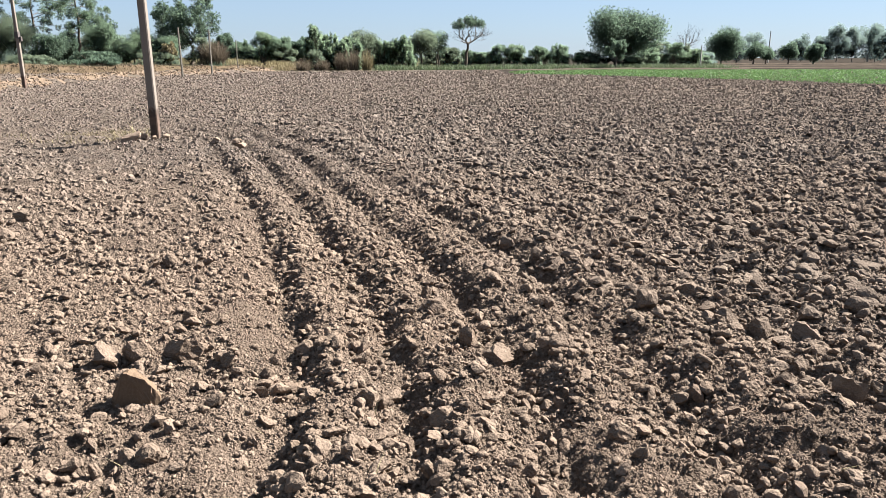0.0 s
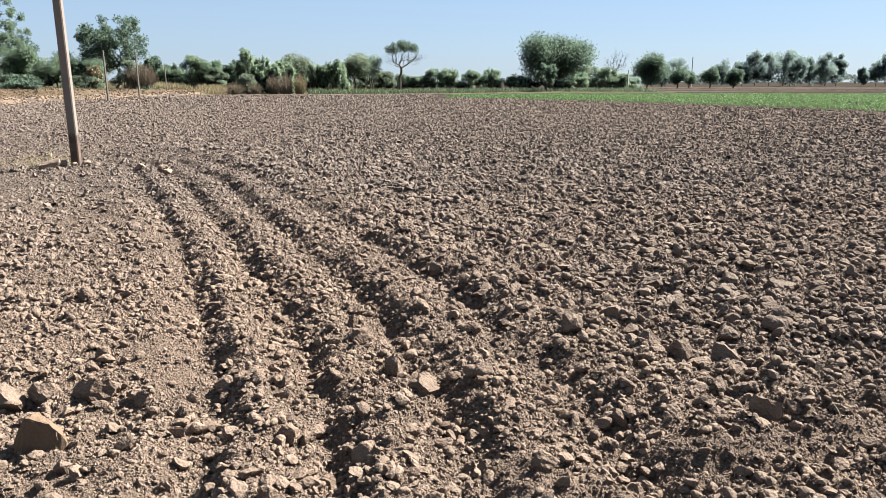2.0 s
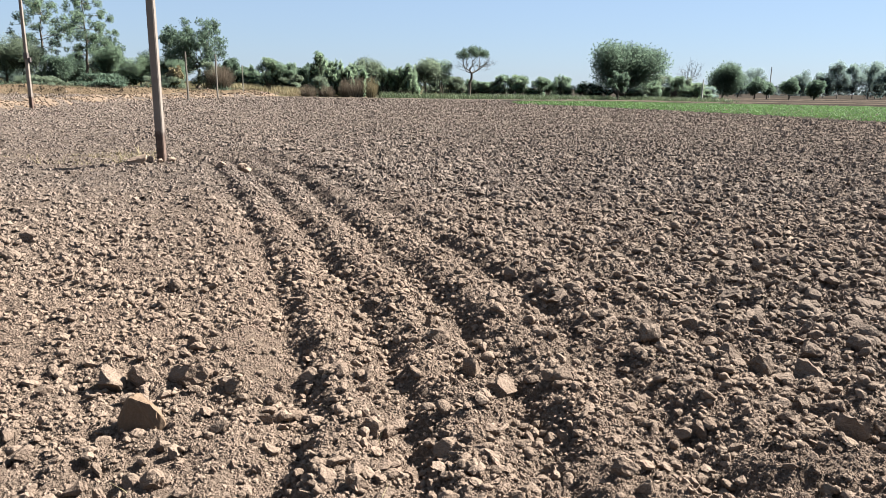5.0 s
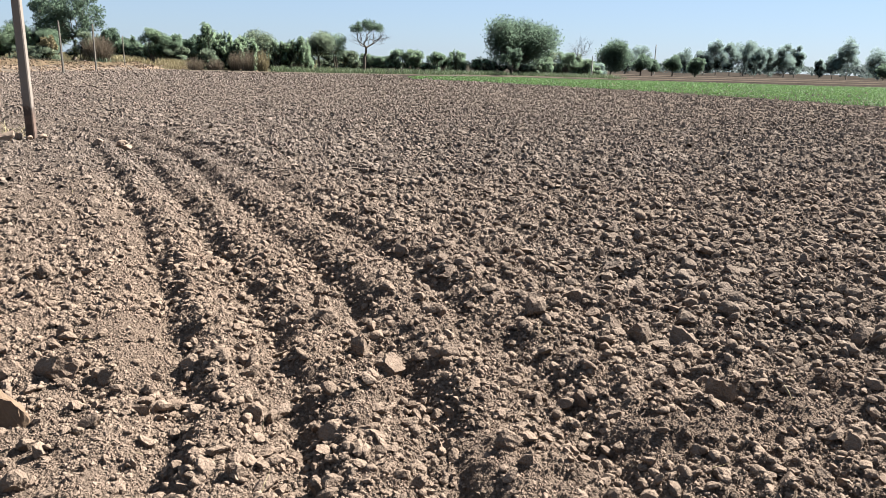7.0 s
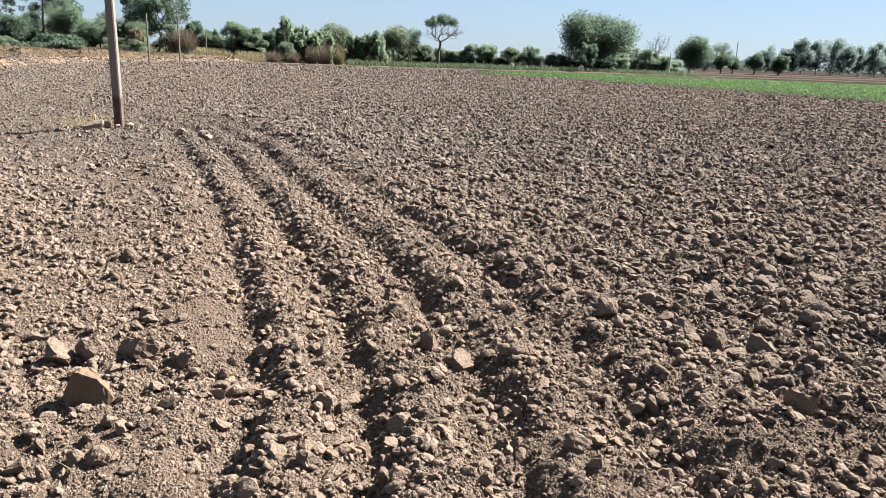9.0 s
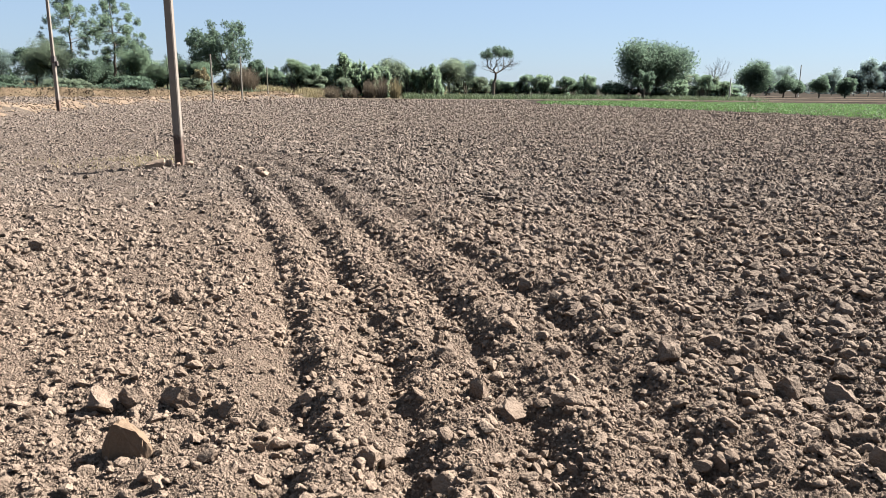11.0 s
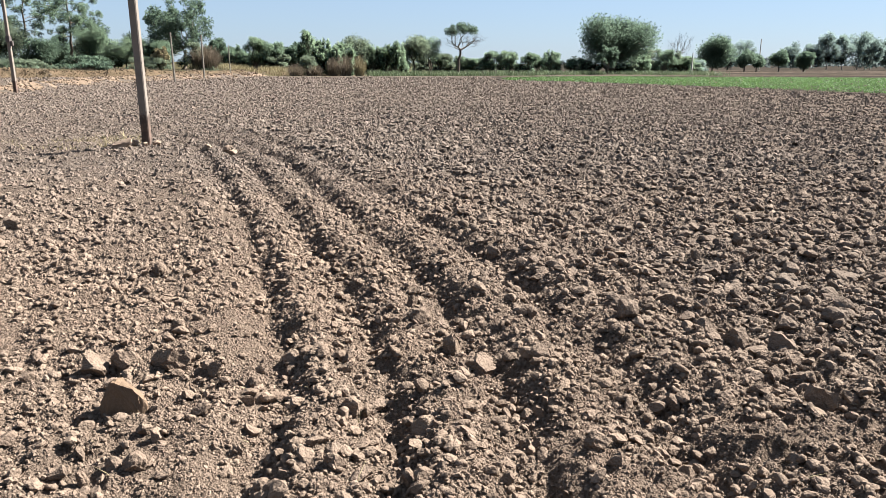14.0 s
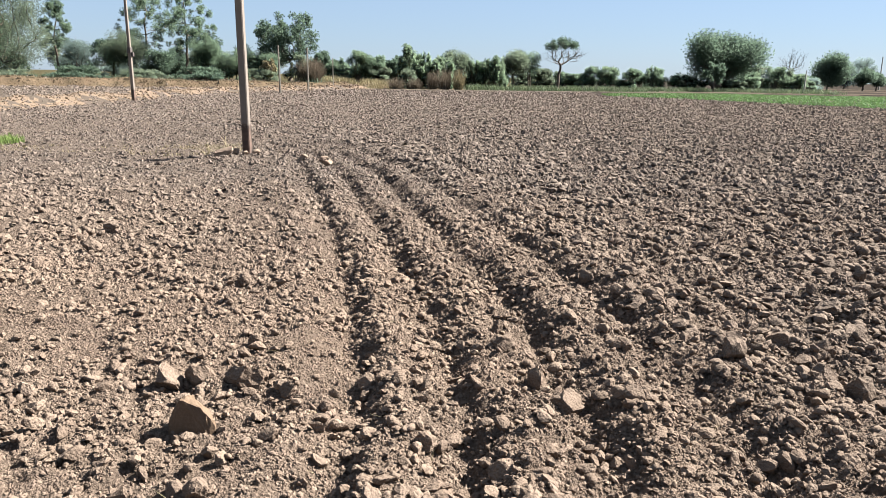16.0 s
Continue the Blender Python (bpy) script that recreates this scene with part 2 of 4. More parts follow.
def beside_track(x, y):
    """Metres to the right (+) or left (-) of the middle furrow, and how far along it."""
    best, side, along, run = np.full(x.shape, 1e9), np.zeros_like(x), np.zeros_like(x), 0.0
    for (ax, ay), (bx, by) in zip(TRACK[:-1], TRACK[1:]):
        vx, vy = bx - ax, by - ay
        length = math.hypot(vx, vy)
        t = np.clip(((x - ax) * vx + (y - ay) * vy) / length**2, 0, 1)
        d = np.hypot(x - ax - t * vx, y - ay - t * vy)
        s = np.sign((x - ax) * vy - (y - ay) * vx)
        near = d < best
        best, side, along = np.where(near, d, best), np.where(near, s, side), np.where(near, run + t * length, along)
        run += length
    return best * side, along - 6.0


def bund_line(y):
    return np.interp(y, [-40, 10, 23, 32, 40, 55, 66, 78, 90], [-17, -17.5, -18.8, -19.8, -21.0, -22.5, -22, -19, -14])


def far_edge(x):
    return np.interp(x, [-60, -20, -6, 6, 12, 22, 40, 120], [76, 80, 82, 88, 92, 99, 100, 112])


def bank_line(x):
    return np.interp(x, [-200, -60, -45, -36, -26, -18, 0, 30], [20, 46, 56, 63, 70, 86, 100, 112])


def crop_edge(y):
    return np.interp(y, [-20, 10, 28, 34, 38, 44, 50, 57, 66, 70, 74], [60, 40, 29, 26.8, 26, 24.6, 22, 18.5, 13, 9, 6.8])


def in_crop(x, y):
    return (x > crop_edge(y)) & (y < np.interp(x, [6, 8, 12, 22, 30, 45, 60, 90], [78, 84, 90, 96, 94, 96, 92, 96])) & (x < 95)


def land(x, y):
    """The broad form of the ground, and which surface lies there."""
    z = np.zeros_like(x)
    kind = np.zeros(x.shape, np.int32)
    b = bund_line(y) - x
    left = (b > 0) & (y < 92)
    wob = 0.5 * smooth_noise(x, y, 2.5, 71) + 0.25 * smooth_noise(x, y, 0.7, 72)
    z += np.where(left, 0.16 * step(b, 0, 2.0), 0) + 0.3 * np.exp(-(((b - 1.6 + wob) / 1.0) ** 2)) * (0.8 + 0.4 * smooth_noise(x, y, 1.7, 74)) * (y < 84)
    ragged = wob + 0.8 * smooth_noise(x, y, 0.35, 75)
    kind = np.where(left & ((b > 3.0 + 2.2 * ragged) | (smooth_noise(x, y, 1.1, 73) + 0.5 * smooth_noise(x, y, 0.3, 76) > 0.4)), 2, np.where(left & (b > 0.3 + 1.2 * ragged), 1, kind))
    beyond = y - far_edge(x)
    kind = np.where((beyond > 0.5 * wob) & (kind == 0), np.where(x > -14, 2, 1), kind)
    kind = np.where((beyond > 2.0 + wob) & ((kind == 1) | (kind == 2)) & (beyond > 0), 3, kind)
    over = y - bank_line(x)
    raised = np.interp(x, [-30, -20, -8], [1, 0.6, 0])
    z += raised * (0.66 + 0.16 * smooth_noise(x, y, 3.0, 77)) * step(over + 1.6 * wob, 0, 2.2)
    kind = np.where((over + wob > 0) & (x < -8), np.where(over > 3.0, 3, 5), kind)
    crop = in_crop(x, y)
    kind = np.where((x > crop_edge(y) - 0.8) & (x > 6), 4, kind)
    kind = np.where(crop, 4, kind)
    kind = np.where((kind == 3) & (x > 30) & (y > 100), 4, kind)
    return z, kind


# the wheel and tine marks: steep on one flank, long and smooth on the other
FURROW_AT = 0.05 + np.array([-1.3, -0.98, -0.86, -0.62, -0.57, -0.44, -0.36, -0.11, -0.06, 0.09, 0.18, 0.44, 0.5, 0.66, 0.76, 1.08, 1.14, 1.31, 1.42, 1.8, 2.3])
FURROW_UP = 1.05 * np.array([0.0, 0.018, 0.022, -0.055, -0.055, 0.04, 0.04, -0.055, -0.055, 0.045, 0.048, -0.052, -0.055, 0.05, 0.05, -0.05, -0.055, 0.042, 0.045, 0.012, 0.0])


def height(x, y, cell):
    """The ground's height; cell is the mesh's step there, below which no relief is drawn."""
    z, kind = land(x, y)
    u, along = beside_track(x, y)
    near = np.hypot(x, y)
    us = u + 0.035 * smooth_noise(x, y, 0.22, 5) + 0.05 * smooth_noise(x, y, 1.1, 6)
    fade = np.interp(along, [2, 3.2, 10, 13, 18, 24, 30], [0.8, 1.0, 1.0, 0.8, 0.6, 0.4, 0.0]) * (0.95 + 0.3 * smooth_noise(x, y, 0.5, 7))
    z += fade * np.interp(us, FURROW_AT, FURROW_UP)
    left = step(-us, 0.4, 0.75)
    open_field = step(us, 1.0, 1.7)
    smooth_flank = np.interp(us, [-1.0, -0.85, -0.55, -0.45, -0.33, -0.25, -0.05, 0.05], [0, 0.5, 0.5, 0, 0, 0.3, 0.3, 0])
    rough = (0.95 - 0.1 * left + 0.3 * open_field - 0.9 * smooth_flank * fade) * np.where(kind == 0, 1.0, np.where(kind == 2, 0.9, 0.9))
    rows = 0.012 * np.cos(us * 2 * math.pi / 0.56) * open_field * np.exp(-np.abs(us) / 14)
    z += rows + 0.03 * smooth_noise(x, y, 1.3, 11) + rough * 0.016 * smooth_noise(x, y, 0.42, 12)
    for size, amp, seed in ((0.34, 0.034, 21), (0.17, 0.038, 31), (0.085, 0.04, 41), (0.045, 0.032, 51)):
        seen = np.clip((size / cell - 2.0) / 2.0, 0, 1)
        z += rough * amp * seen * lumps(x + 0.02 * smooth_noise(x, y, size * 0.5, seed + 7), y, size, seed)
    for size, amp, seed in ((0.11, 0.008, 61), (0.05, 0.005, 62), (0.024, 0.003, 63)):
        z += rough * amp * np.clip((size / cell - 1.5) / 2.0, 0, 1) * smooth_noise(x, y, size, seed)
    z -= 0.03 * rough
    cross = y - 2.72 - 0.204 * (x - 1.05) + 0.03 * smooth_noise(x, y, 0.25, 91)
    z += step(x, 1.05, 1.4) * (0.035 * np.exp(-((cross / 0.1) ** 2)) - 0.025 * np.exp(-(((cross + 0.2) / 0.08) ** 2)))
    for px, py in ((-1.05, 3.37), (-0.92, 2.36)):
        z -= 0.07 * np.exp(-(((x - px) / 0.12) ** 2) - ((y - py) / 0.09) ** 2)
    foot = np.hypot(x + 5.2, y - 13.95)
    z += 0.05 * np.exp(-((foot / 0.55) ** 2))
    coarse = 0.05 * np.clip(near / 30 - 0.5, 0, 1) * (near < 120) * (kind == 0)
    middling = 0.055 * np.clip(near / 8 - 0.7, 0, 1) * np.clip(3 - near / 22, 0, 1) * (kind == 0)
    return z + coarse * (lumps(x, y, 0.7, 81) - 0.4) + middling * (lumps(x, y, 0.36, 83) - 0.3)


def ground_sheet():
    phi = np.concatenate([np.arange(-180, -46, 6.0), np.arange(-46, 46.01, 0.25), np.arange(52, 180, 6.0)])
    rad = [0.0005] + [0.1 + 0.05 * i for i in range(25)]
    while rad[-1] < 98:
        rad.append(rad[-1] * 1.0064)
    while rad[-1] < 420:
        rad.append(rad[-1] * 1.02)
    while rad[-1] < 4200:
        rad.append(rad[-1] * 1.16)
    rad = np.array(rad)
    p, r = np.meshgrid(np.radians(phi), rad)
    x, y = r * np.sin(p), r * np.cos(p)
    cell = np.maximum(np.maximum(r * 0.0064, np.where(r < 1.29, 0.05, 0)), np.where(np.abs(p) > radians(46.5), r * 0.1, 0))
    z = height(x.ravel(), y.ravel(), cell.ravel())
    verts = np.column_stack([x.ravel(), y.ravel(), z])
    n = len(phi)
    i = np.arange(len(rad) - 1)[:, None] * n
    j = np.arange(n)[None, :]
    k = (j + 1) % n
    faces = np.stack([i + j, i + k, i + n + k, i + n + j], -1).reshape(-1, 4)[:, ::-1]
    mid = verts[faces].mean(1)
    kinds = land(mid[:, 0], mid[:, 1])[1]
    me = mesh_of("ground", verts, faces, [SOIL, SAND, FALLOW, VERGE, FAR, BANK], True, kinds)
    return tagged(new("ground", me), "ploughed brown loam field with curved furrows and dry earth bunds", "ground", kind="structure")


ground = ground_sheet()


# ---- clods ----
def ico(level):
    bm = bmesh.new()
    bmesh.ops.create_icosphere(bm, subdivisions=level, radius=0.5)
    v = np.array([p.co[:] for p in bm.verts])
    f = np.array([[q.index for q in t.verts] for t in bm.faces])
    bm.free()
    return v, f


ICO = {n: ico(n) for n in (1, 2, 3)}
TENT = (np.array([(-0.5, -0.35, -0.3), (0.45, -0.45, -0.3), (0.5, 0.4, -0.3), (-0.4, 0.5, -0.3), (0.08, 0.02, 0.35)]), np.array([(0, 1, 4), (1, 2, 4), (2, 3, 4), (3, 0, 4)]))
GRAIN = (np.array([(-0.5, -0.2, -0.3), (0.1, -0.5, -0.3), (0.5, -0.1, -0.3), (0.3, 0.45, -0.3), (-0.35, 0.4, -0.3), (-0.2, -0.02, 0.3), (0.2, 0.08, 0.3)]),
         np.array([(0, 1, 5), (1, 6, 5), (1, 2, 6), (2, 3, 6), (3, 4, 6), (4, 5, 6), (4, 0, 5)]))


def lump_shape(level, seed, chips=9, rugged=0.06):
    """A broken lump of earth about 1 across: a ball with flats knocked off it and a pitted skin."""
    rng = np.random.default_rng(seed)
    v, f = ICO[level]
    v = v.copy()
    for _ in range(chips):
        n = rng.normal(size=3)
        n /= np.linalg.norm(n)
        over = np.maximum(v @ n - rng.uniform(0.2, 0.4), 0)
        v -= over[:, None] * n
    d = v / np.linalg.norm(v, axis=1, keepdims=True)
    bumps = sum(np.sin(d @ rng.normal(size=3) * w + rng.uniform(0, 6)) / w for w in (4, 6, 9, 14, 19))
    v *= 1 + rugged * 4 * bumps[:, None] / 3 + rng.normal(size=(len(v), 1)) * rugged * 0.5
    return v * (1.3, rng.uniform(0.8, 1.1), rng.uniform(0.55, 0.9)), f


def turns(n, rng, tip=0.5):
    """n random turns: any way about the upright, tipped by some radians."""
    a, b, c = rng.uniform(0, 2 * math.pi, n), rng.normal(0, tip, n), rng.normal(0, tip, n)
    ca, sa, cb, sb, cc, sc = np.cos(a), np.sin(a), np.cos(b), np.sin(b), np.cos(c), np.sin(c)
    o, e = np.zeros(n), np.ones(n)
    rz = np.stack([ca, -sa, o, sa, ca, o, o, o, e], -1).reshape(n, 3, 3)
    rx = np.stack([e, o, o, o, cb, -sb, o, sb, cb], -1).reshape(n, 3, 3)
    ry = np.stack([cc, o, sc, o, e, o, -sc, o, cc], -1).reshape(n, 3, 3)
    return rz @ rx @ ry


def strewn(name, x, y, size, level, seed, label, sink=0.26, material=None):
    """Many lumps in one mesh."""
    rng = np.random.default_rng(seed)
    z = height(x, y, np.hypot(x, y) * 0.0064)
    verts, faces, soft, base = [], [], [], 0
    kind = rng.integers(0, 14, len(x))
    for k in range(14):
        if level > 0:
            v, f = lump_shape(level, 500 + k, 7, 0.06)
        else:
            grain = GRAIN if level == 0 else TENT
            v, f = grain[0] + np.random.default_rng(k).uniform(-0.13, 0.13, grain[0].shape), grain[1]
            v = v * (1.3, 1.05, 0.9)
        pick = np.flatnonzero(kind == k)
        n = len(pick)
        if not n:
            continue
        got = np.einsum("nij,vj->nvi", turns(n, rng, 0.4 if level > 0 else 0.3), v) * size[pick, None, None]
        got += np.stack([x[pick], y[pick], z[pick] + size[pick] * sink], -1)[:, None, :]
        verts.append(got.reshape(-1, 3))
        faces.append((f[None] + (base + np.arange(n) * len(v))[:, None, None]).reshape(-1, 3))
        soft.append(np.full(n * len(f), level in (0, 1) and k % 3 == 0))
        base += n * len(v)
    me = mesh_of(name, np.vstack(verts), np.vstack(faces), [material or CRUMB], np.concatenate(soft))
    return tagged(part(name, me, ground, label), kind="stuff")


def scatter():
    rng = np.random.default_rng(77)
    n = 285000
    r = np.exp(rng.uniform(math.log(1.6), math.log(92), n))
    p = np.radians(rng.uniform(-46, 46, n))
    x, y = r * np.sin(p), r * np.cos(p)
    u, _ = beside_track(x, y)
    kind = land(x, y)[1]
    slabs = step(-u, 0.6, 1.4) * step(r, 5.0, 8.0) * (1 - step(r, 13.0, 17.0))
    fine = step(-u, 0.5, 0.9) * (1 - step(r, 4.5, 7.0))
    big = 0.8 - 0.15 * slabs - 0.2 * fine + 0.25 * step(u, 1.0, 1.8) + 0.3 * smooth_noise(x, y, 0.8, 301) + 0.25 * smooth_noise(x, y, 0.3, 302)
    big *= np.interp(r, [2, 4, 8, 25], [0.85, 0.9, 1.2, 1.15])
    least = np.interp(r, [2, 10, 30], [0.0032, 0.0026, 0.0021])
    size = least * r * (1 - rng.uniform(0, 1, n)) ** (-1 / 1.9) * big
    most = np.where(u > 1.3, rng.uniform(0.14, 0.36, n) ** 2 * np.interp(r, [3, 6], [0.6, 1.0]), np.where(u < -0.5, rng.uniform(0.02, 0.085, n), rng.uniform(0.02, 0.085, n)))
    size = np.minimum(size, most * np.maximum(1, r / 36))
    keep = (kind == 0) | ((kind == 2) & (rng.uniform(0, 1, n) < 0.5)) | ((kind == 1) & (rng.uniform(0, 1, n) < 0.08)) | (rng.uniform(0, 1, n) < 0.04)
    keep &= ~((np.abs(y - 14.4 - 0.1 * (x + 9)) < 0.6 + 0.3 * smooth_noise(x, y, 0.7, 36)) & (x < -6.2) & (x > -12) & (rng.uniform(0, 1, n) < 0.75))
    keep &= ~((u < -0.6) & (r > 7) & (r < 24) & (size < 0.0056 * r) & (rng.uniform(0, 1, n) < 0.4))
    keep &= ~((x > 1.15) & (np.abs(y - 2.72 - 0.204 * (x - 1.05)) < 0.09) & (size > 0.018))
    keep &= ~((u > -0.85) & (u < -0.53) & (r < 9) & (size > 0.026) & (rng.uniform(0, 1, n) < 0.5))
    x, y, size, r = x[keep], y[keep], size[keep], r[keep]
    for level, low, high, name, label in ((-1, 0, 0.0056, "soil_grains", "fine loose grains of dry soil"), (0, 0.0056, 0.0085, "soil_grains", "coarse loose grains of dry soil"),
                                          (1, 0.0085, 0.0175, "soil_crumbs", "small crumbs of dry brown soil"), (2, 0.0175, 9, "soil_lumps", "broken lumps of brown soil")):
        some = (size / r >= low) & (size / r < high)
        strewn(name, x[some], y[some], size[some], level, 5 + level, label)
    n = 60000
    r = rng.uniform(math.sqrt(1.7), math.sqrt(7.5), n) ** 2
    p = np.radians(rng.uniform(-44, 44, n))
    strewn("soil_grains", r * np.sin(p), r * np.cos(p), rng.uniform(0.005, 0.012, n) * (1 + 0.08 * r), -1, 21, "fine loose grains of dry soil")
    n = 26000
    x, y = rng.uniform(-9, 9, n), rng.uniform(-8, 9, n)
    aside = (np.abs(np.degrees(np.arctan2(x, y))) > 46) | (np.hypot(x, y) < 1.6)
    strewn("soil_crumbs", x[aside], y[aside], rng.uniform(0.02, 0.075, aside.sum()), 0, 9, "small crumbs of dry brown soil")


scatter()


def bund_lumps():
    rng = np.random.default_rng(55)
    x, y = rng.uniform(-29, -16, 14000), rng.uniform(14, 82, 14000)
    some = (land(x, y)[1] == 1) & (np.degrees(np.arctan2(x, y)) > -47)
    x, y = x[some], y[some]
    strewn("bund_lumps", x, y, rng.uniform(0.05, 0.2, len(x)) * np.maximum(0.6, np.hypot(x, y) / 50), 1, 8, "loose lumps of pale sandy earth", 0.1, SAND)


bund_lumps()


def bank_lumps():
    rng = np.random.default_rng(56)
    x = rng.uniform(-72, -18, 9000)
    y = bank_line(x) + rng.uniform(-1.2, 3.4, 9000)
    some = rng.uniform(0, 1, 9000) < 0.5 + 0.5 * smooth_noise(x, y, 1.5, 311)
    x, y = x[some], y[some]
    strewn("bank_lumps", x, y, rng.uniform(0.06, 0.22, len(x)), 0, 9, "crumbling reddish earth of the cut bank", 0.05, BANK)


bank_lumps()


def earth_clod(x, y, wide, tall, seed, turn=None, label="rough brown earth clod lying on the ploughed soil", skin=None):
    rng = np.random.default_rng(seed)
    v, f = lump_shape(3, 900 + seed, 6, 0.1)
    v = v / (v.max(0) - v.min(0)) * (wide, wide * rng.uniform(0.7, 1.0), tall * 1.25)
    ob = new("earth_clod", mesh_of("earth_clod", v, f, [skin or CLOD], False))
    z = height(np.array([x]), np.array([y]), np.array([0.1]))[0]
    ob.matrix_world = pose(x, y + wide * 0.08, z + tall * 0.36, rng.uniform(-12, 12), rng.uniform(-12, 12), rng.uniform(-40, 40) if turn is None else turn)
    return tagged(ob, label, "clod", "large clods on the field")


def stone():
    """The one big pointed clod that lies clear of the rest."""
    rng = np.random.default_rng(12)
    bm = bmesh.new()
    for p in ((-0.56, 0.06, 0), (-0.5, -0.05, 0), (0.3, -0.48, 0), (0.56, -0.42, 0), (0.6, 0.3, 0), (-0.45, 0.45, 0), (-0.52, 0.1, 0.4), (-0.28, -0.13, 0.86), (-0.14, 0.06, 0.9),
              (0.2, -0.36, 0.68), (0.47, -0.47, 0.45), (0.56, -0.36, 0.36), (0.5, 0.25, 0.42), (0.1, 0.2, 0.8), (-0.35, 0.35, 0.6)):
        bm.verts.new(p)
    bmesh.ops.convex_hull(bm, input=bm.verts[:])
    bmesh.ops.subdivide_edges(bm, edges=bm.edges[:], cuts=4, use_grid_fill=True, fractal=0.0)
    bmesh.ops.triangulate(bm, faces=bm.faces[:])
    bmesh.ops.smooth_vert(bm, verts=bm.verts[:], factor=0.2, use_axis_x=True, use_axis_y=True, use_axis_z=True)
    v = np.array([p.co[:] for p in bm.verts])
    bm.verts.index_update()
    f = np.array([[q.index for q in t.verts] for t in bm.faces])
    bm.free()
    d = v - (0, 0, 0.35)
    v = v + d * sum(np.sin(d @ rng.normal(size=3) * w + rng.uniform(0, 6)) / w for w in (9, 14, 22, 34))[:, None] * 0.35 + rng.normal(0, 0.006, v.shape)
    v = (v - (0, 0, 0.1)) * (0.16, 0.165, 0.21)
    ob = new("earth_clod", mesh_of("stone", v, f, [STONE], False))
    ob.matrix_world = pose(-1.33, 3.07, -0.005, 0, 0, 34)
    return tagged(ob, "large pointed brown clod sitting clear on fine soil", "clod", "large clods on the field")


stone()
LEFT_CLODS = [(-1.28, 3.53, 0.207, 0.133), (-1.5, 3.54, 0.136, 0.136), (-1.66, 3.49, 0.182, 0.121), (-1.42, 4.07, 0.084, 0.084),
              (-1.19, 2.6, 0.082, 0.066), (-1.1, 2.6, 0.088, 0.079), (-1.28, 2.54, 0.051, 0.065), (-3.59, 6.08, 0.16, 0.106),
              (-2.45, 5.38, 0.112, 0.081), (-2.0, 5.42, 0.11, 0.097), (-1.04, 3.48, 0.072, 0.072), (-0.75, 2.76, 0.052, 0.047),
              (-3.83, 6.8, 0.206, 0.117), (-4.55, 6.2, 0.24, 0.12)]
FURROW_CLODS = [(0.25, 3.59, 0.157, 0.108), (0.13, 3.85, 0.121, 0.121), (-0.06, 4.23, 0.138, 0.099), (0.07, 4.22, 0.092, 0.079),
                (0.51, 6.0, 0.123, 0.128), (0.93, 5.34, 0.165, 0.103), (0.5, 3.04, 0.065, 0.07), (0.3, 3.14, 0.092, 0.051),
                (0.0, 2.86, 0.106, 0.07), (-0.34, 3.04, 0.112, 0.074), (-0.51, 2.69, 0.079, 0.057), (-0.15, 2.75, 0.068, 0.068),
                (-0.33, 2.51, 0.068, 0.096), (-0.14, 2.52, 0.081, 0.032), (-0.06, 2.49, 0.059, 0.084), (0.0, 2.44, 0.093, 0.073),
                (0.12, 2.42, 0.062, 0.058), (0.34, 2.35, 0.081, 0.071), (-0.28, 2.36, 0.112, 0.045), (0.33, 4.73, 0.128, 0.091),
                (0.69, 4.83, 0.094, 0.067), (-0.11, 4.61, 0.071, 0.114), (0.4, 2.8, 0.047, 0.07), (-0.4, 3.53, 0.07, 0.07)]
FIELD_CLODS = [(1.17, 4.29, 0.138, 0.138), (1.52, 4.61, 0.168, 0.093), (2.07, 5.37, 0.153, 0.131), (1.57, 4.04, 0.121, 0.118),
               (1.7, 3.93, 0.167, 0.133), (2.49, 5.04, 0.193, 0.107), (2.64, 4.77, 0.167, 0.104), (2.45, 4.3, 0.171, 0.114),
               (2.07, 4.15, 0.125, 0.09), (1.92, 3.85, 0.151, 0.1), (1.71, 3.44, 0.091, 0.079), (1.78, 3.12, 0.143, 0.128),
               (1.38, 3.3, 0.057, 0.071), (1.34, 3.11, 0.087, 0.07), (0.91, 3.53, 0.072, 0.081), (1.01, 2.4, 0.088, 0.061),
               (1.07, 2.61, 0.061, 0.056), (1.01, 2.61, 0.065, 0.056), (1.83, 3.4, 0.122, 0.091), (3.02, 5.23, 0.207, 0.092)]
MORE_CLODS = [(0.72, 2.53, 0.066, 0.077), (0.67, 2.65, 0.113, 0.091), (1.4, 2.98, 0.074, 0.064), (2.26, 4.57, 0.086, 0.137),
              (1.43, 3.82, 0.07, 0.08), (0.52, 7.13, 0.162, 0.129), (0.56, 3.67, 0.088, 0.053)]
for n, row in enumerate(LEFT_CLODS + FURROW_CLODS + FIELD_CLODS + MORE_CLODS):
    earth_clod(*row, n)
for n, (x, y, w, h) in enumerate([(-5.44, 13.4, 0.34, 0.17), (-5.38, 13.78, 0.15, 0.14), (-4.98, 13.75, 0.17, 0.1), (-5.12, 13.6, 0.12, 0.07), (-3.6, 13.4, 0.2, 0.14), (-3.9, 13.2, 0.16, 0.1), (-3.4, 13.0, 0.18, 0.1)]):
    earth_clod(x, y, w, h, 200 + n, 0, "pale earth clod heaped near the foot of the pole", PALE_CLOD)


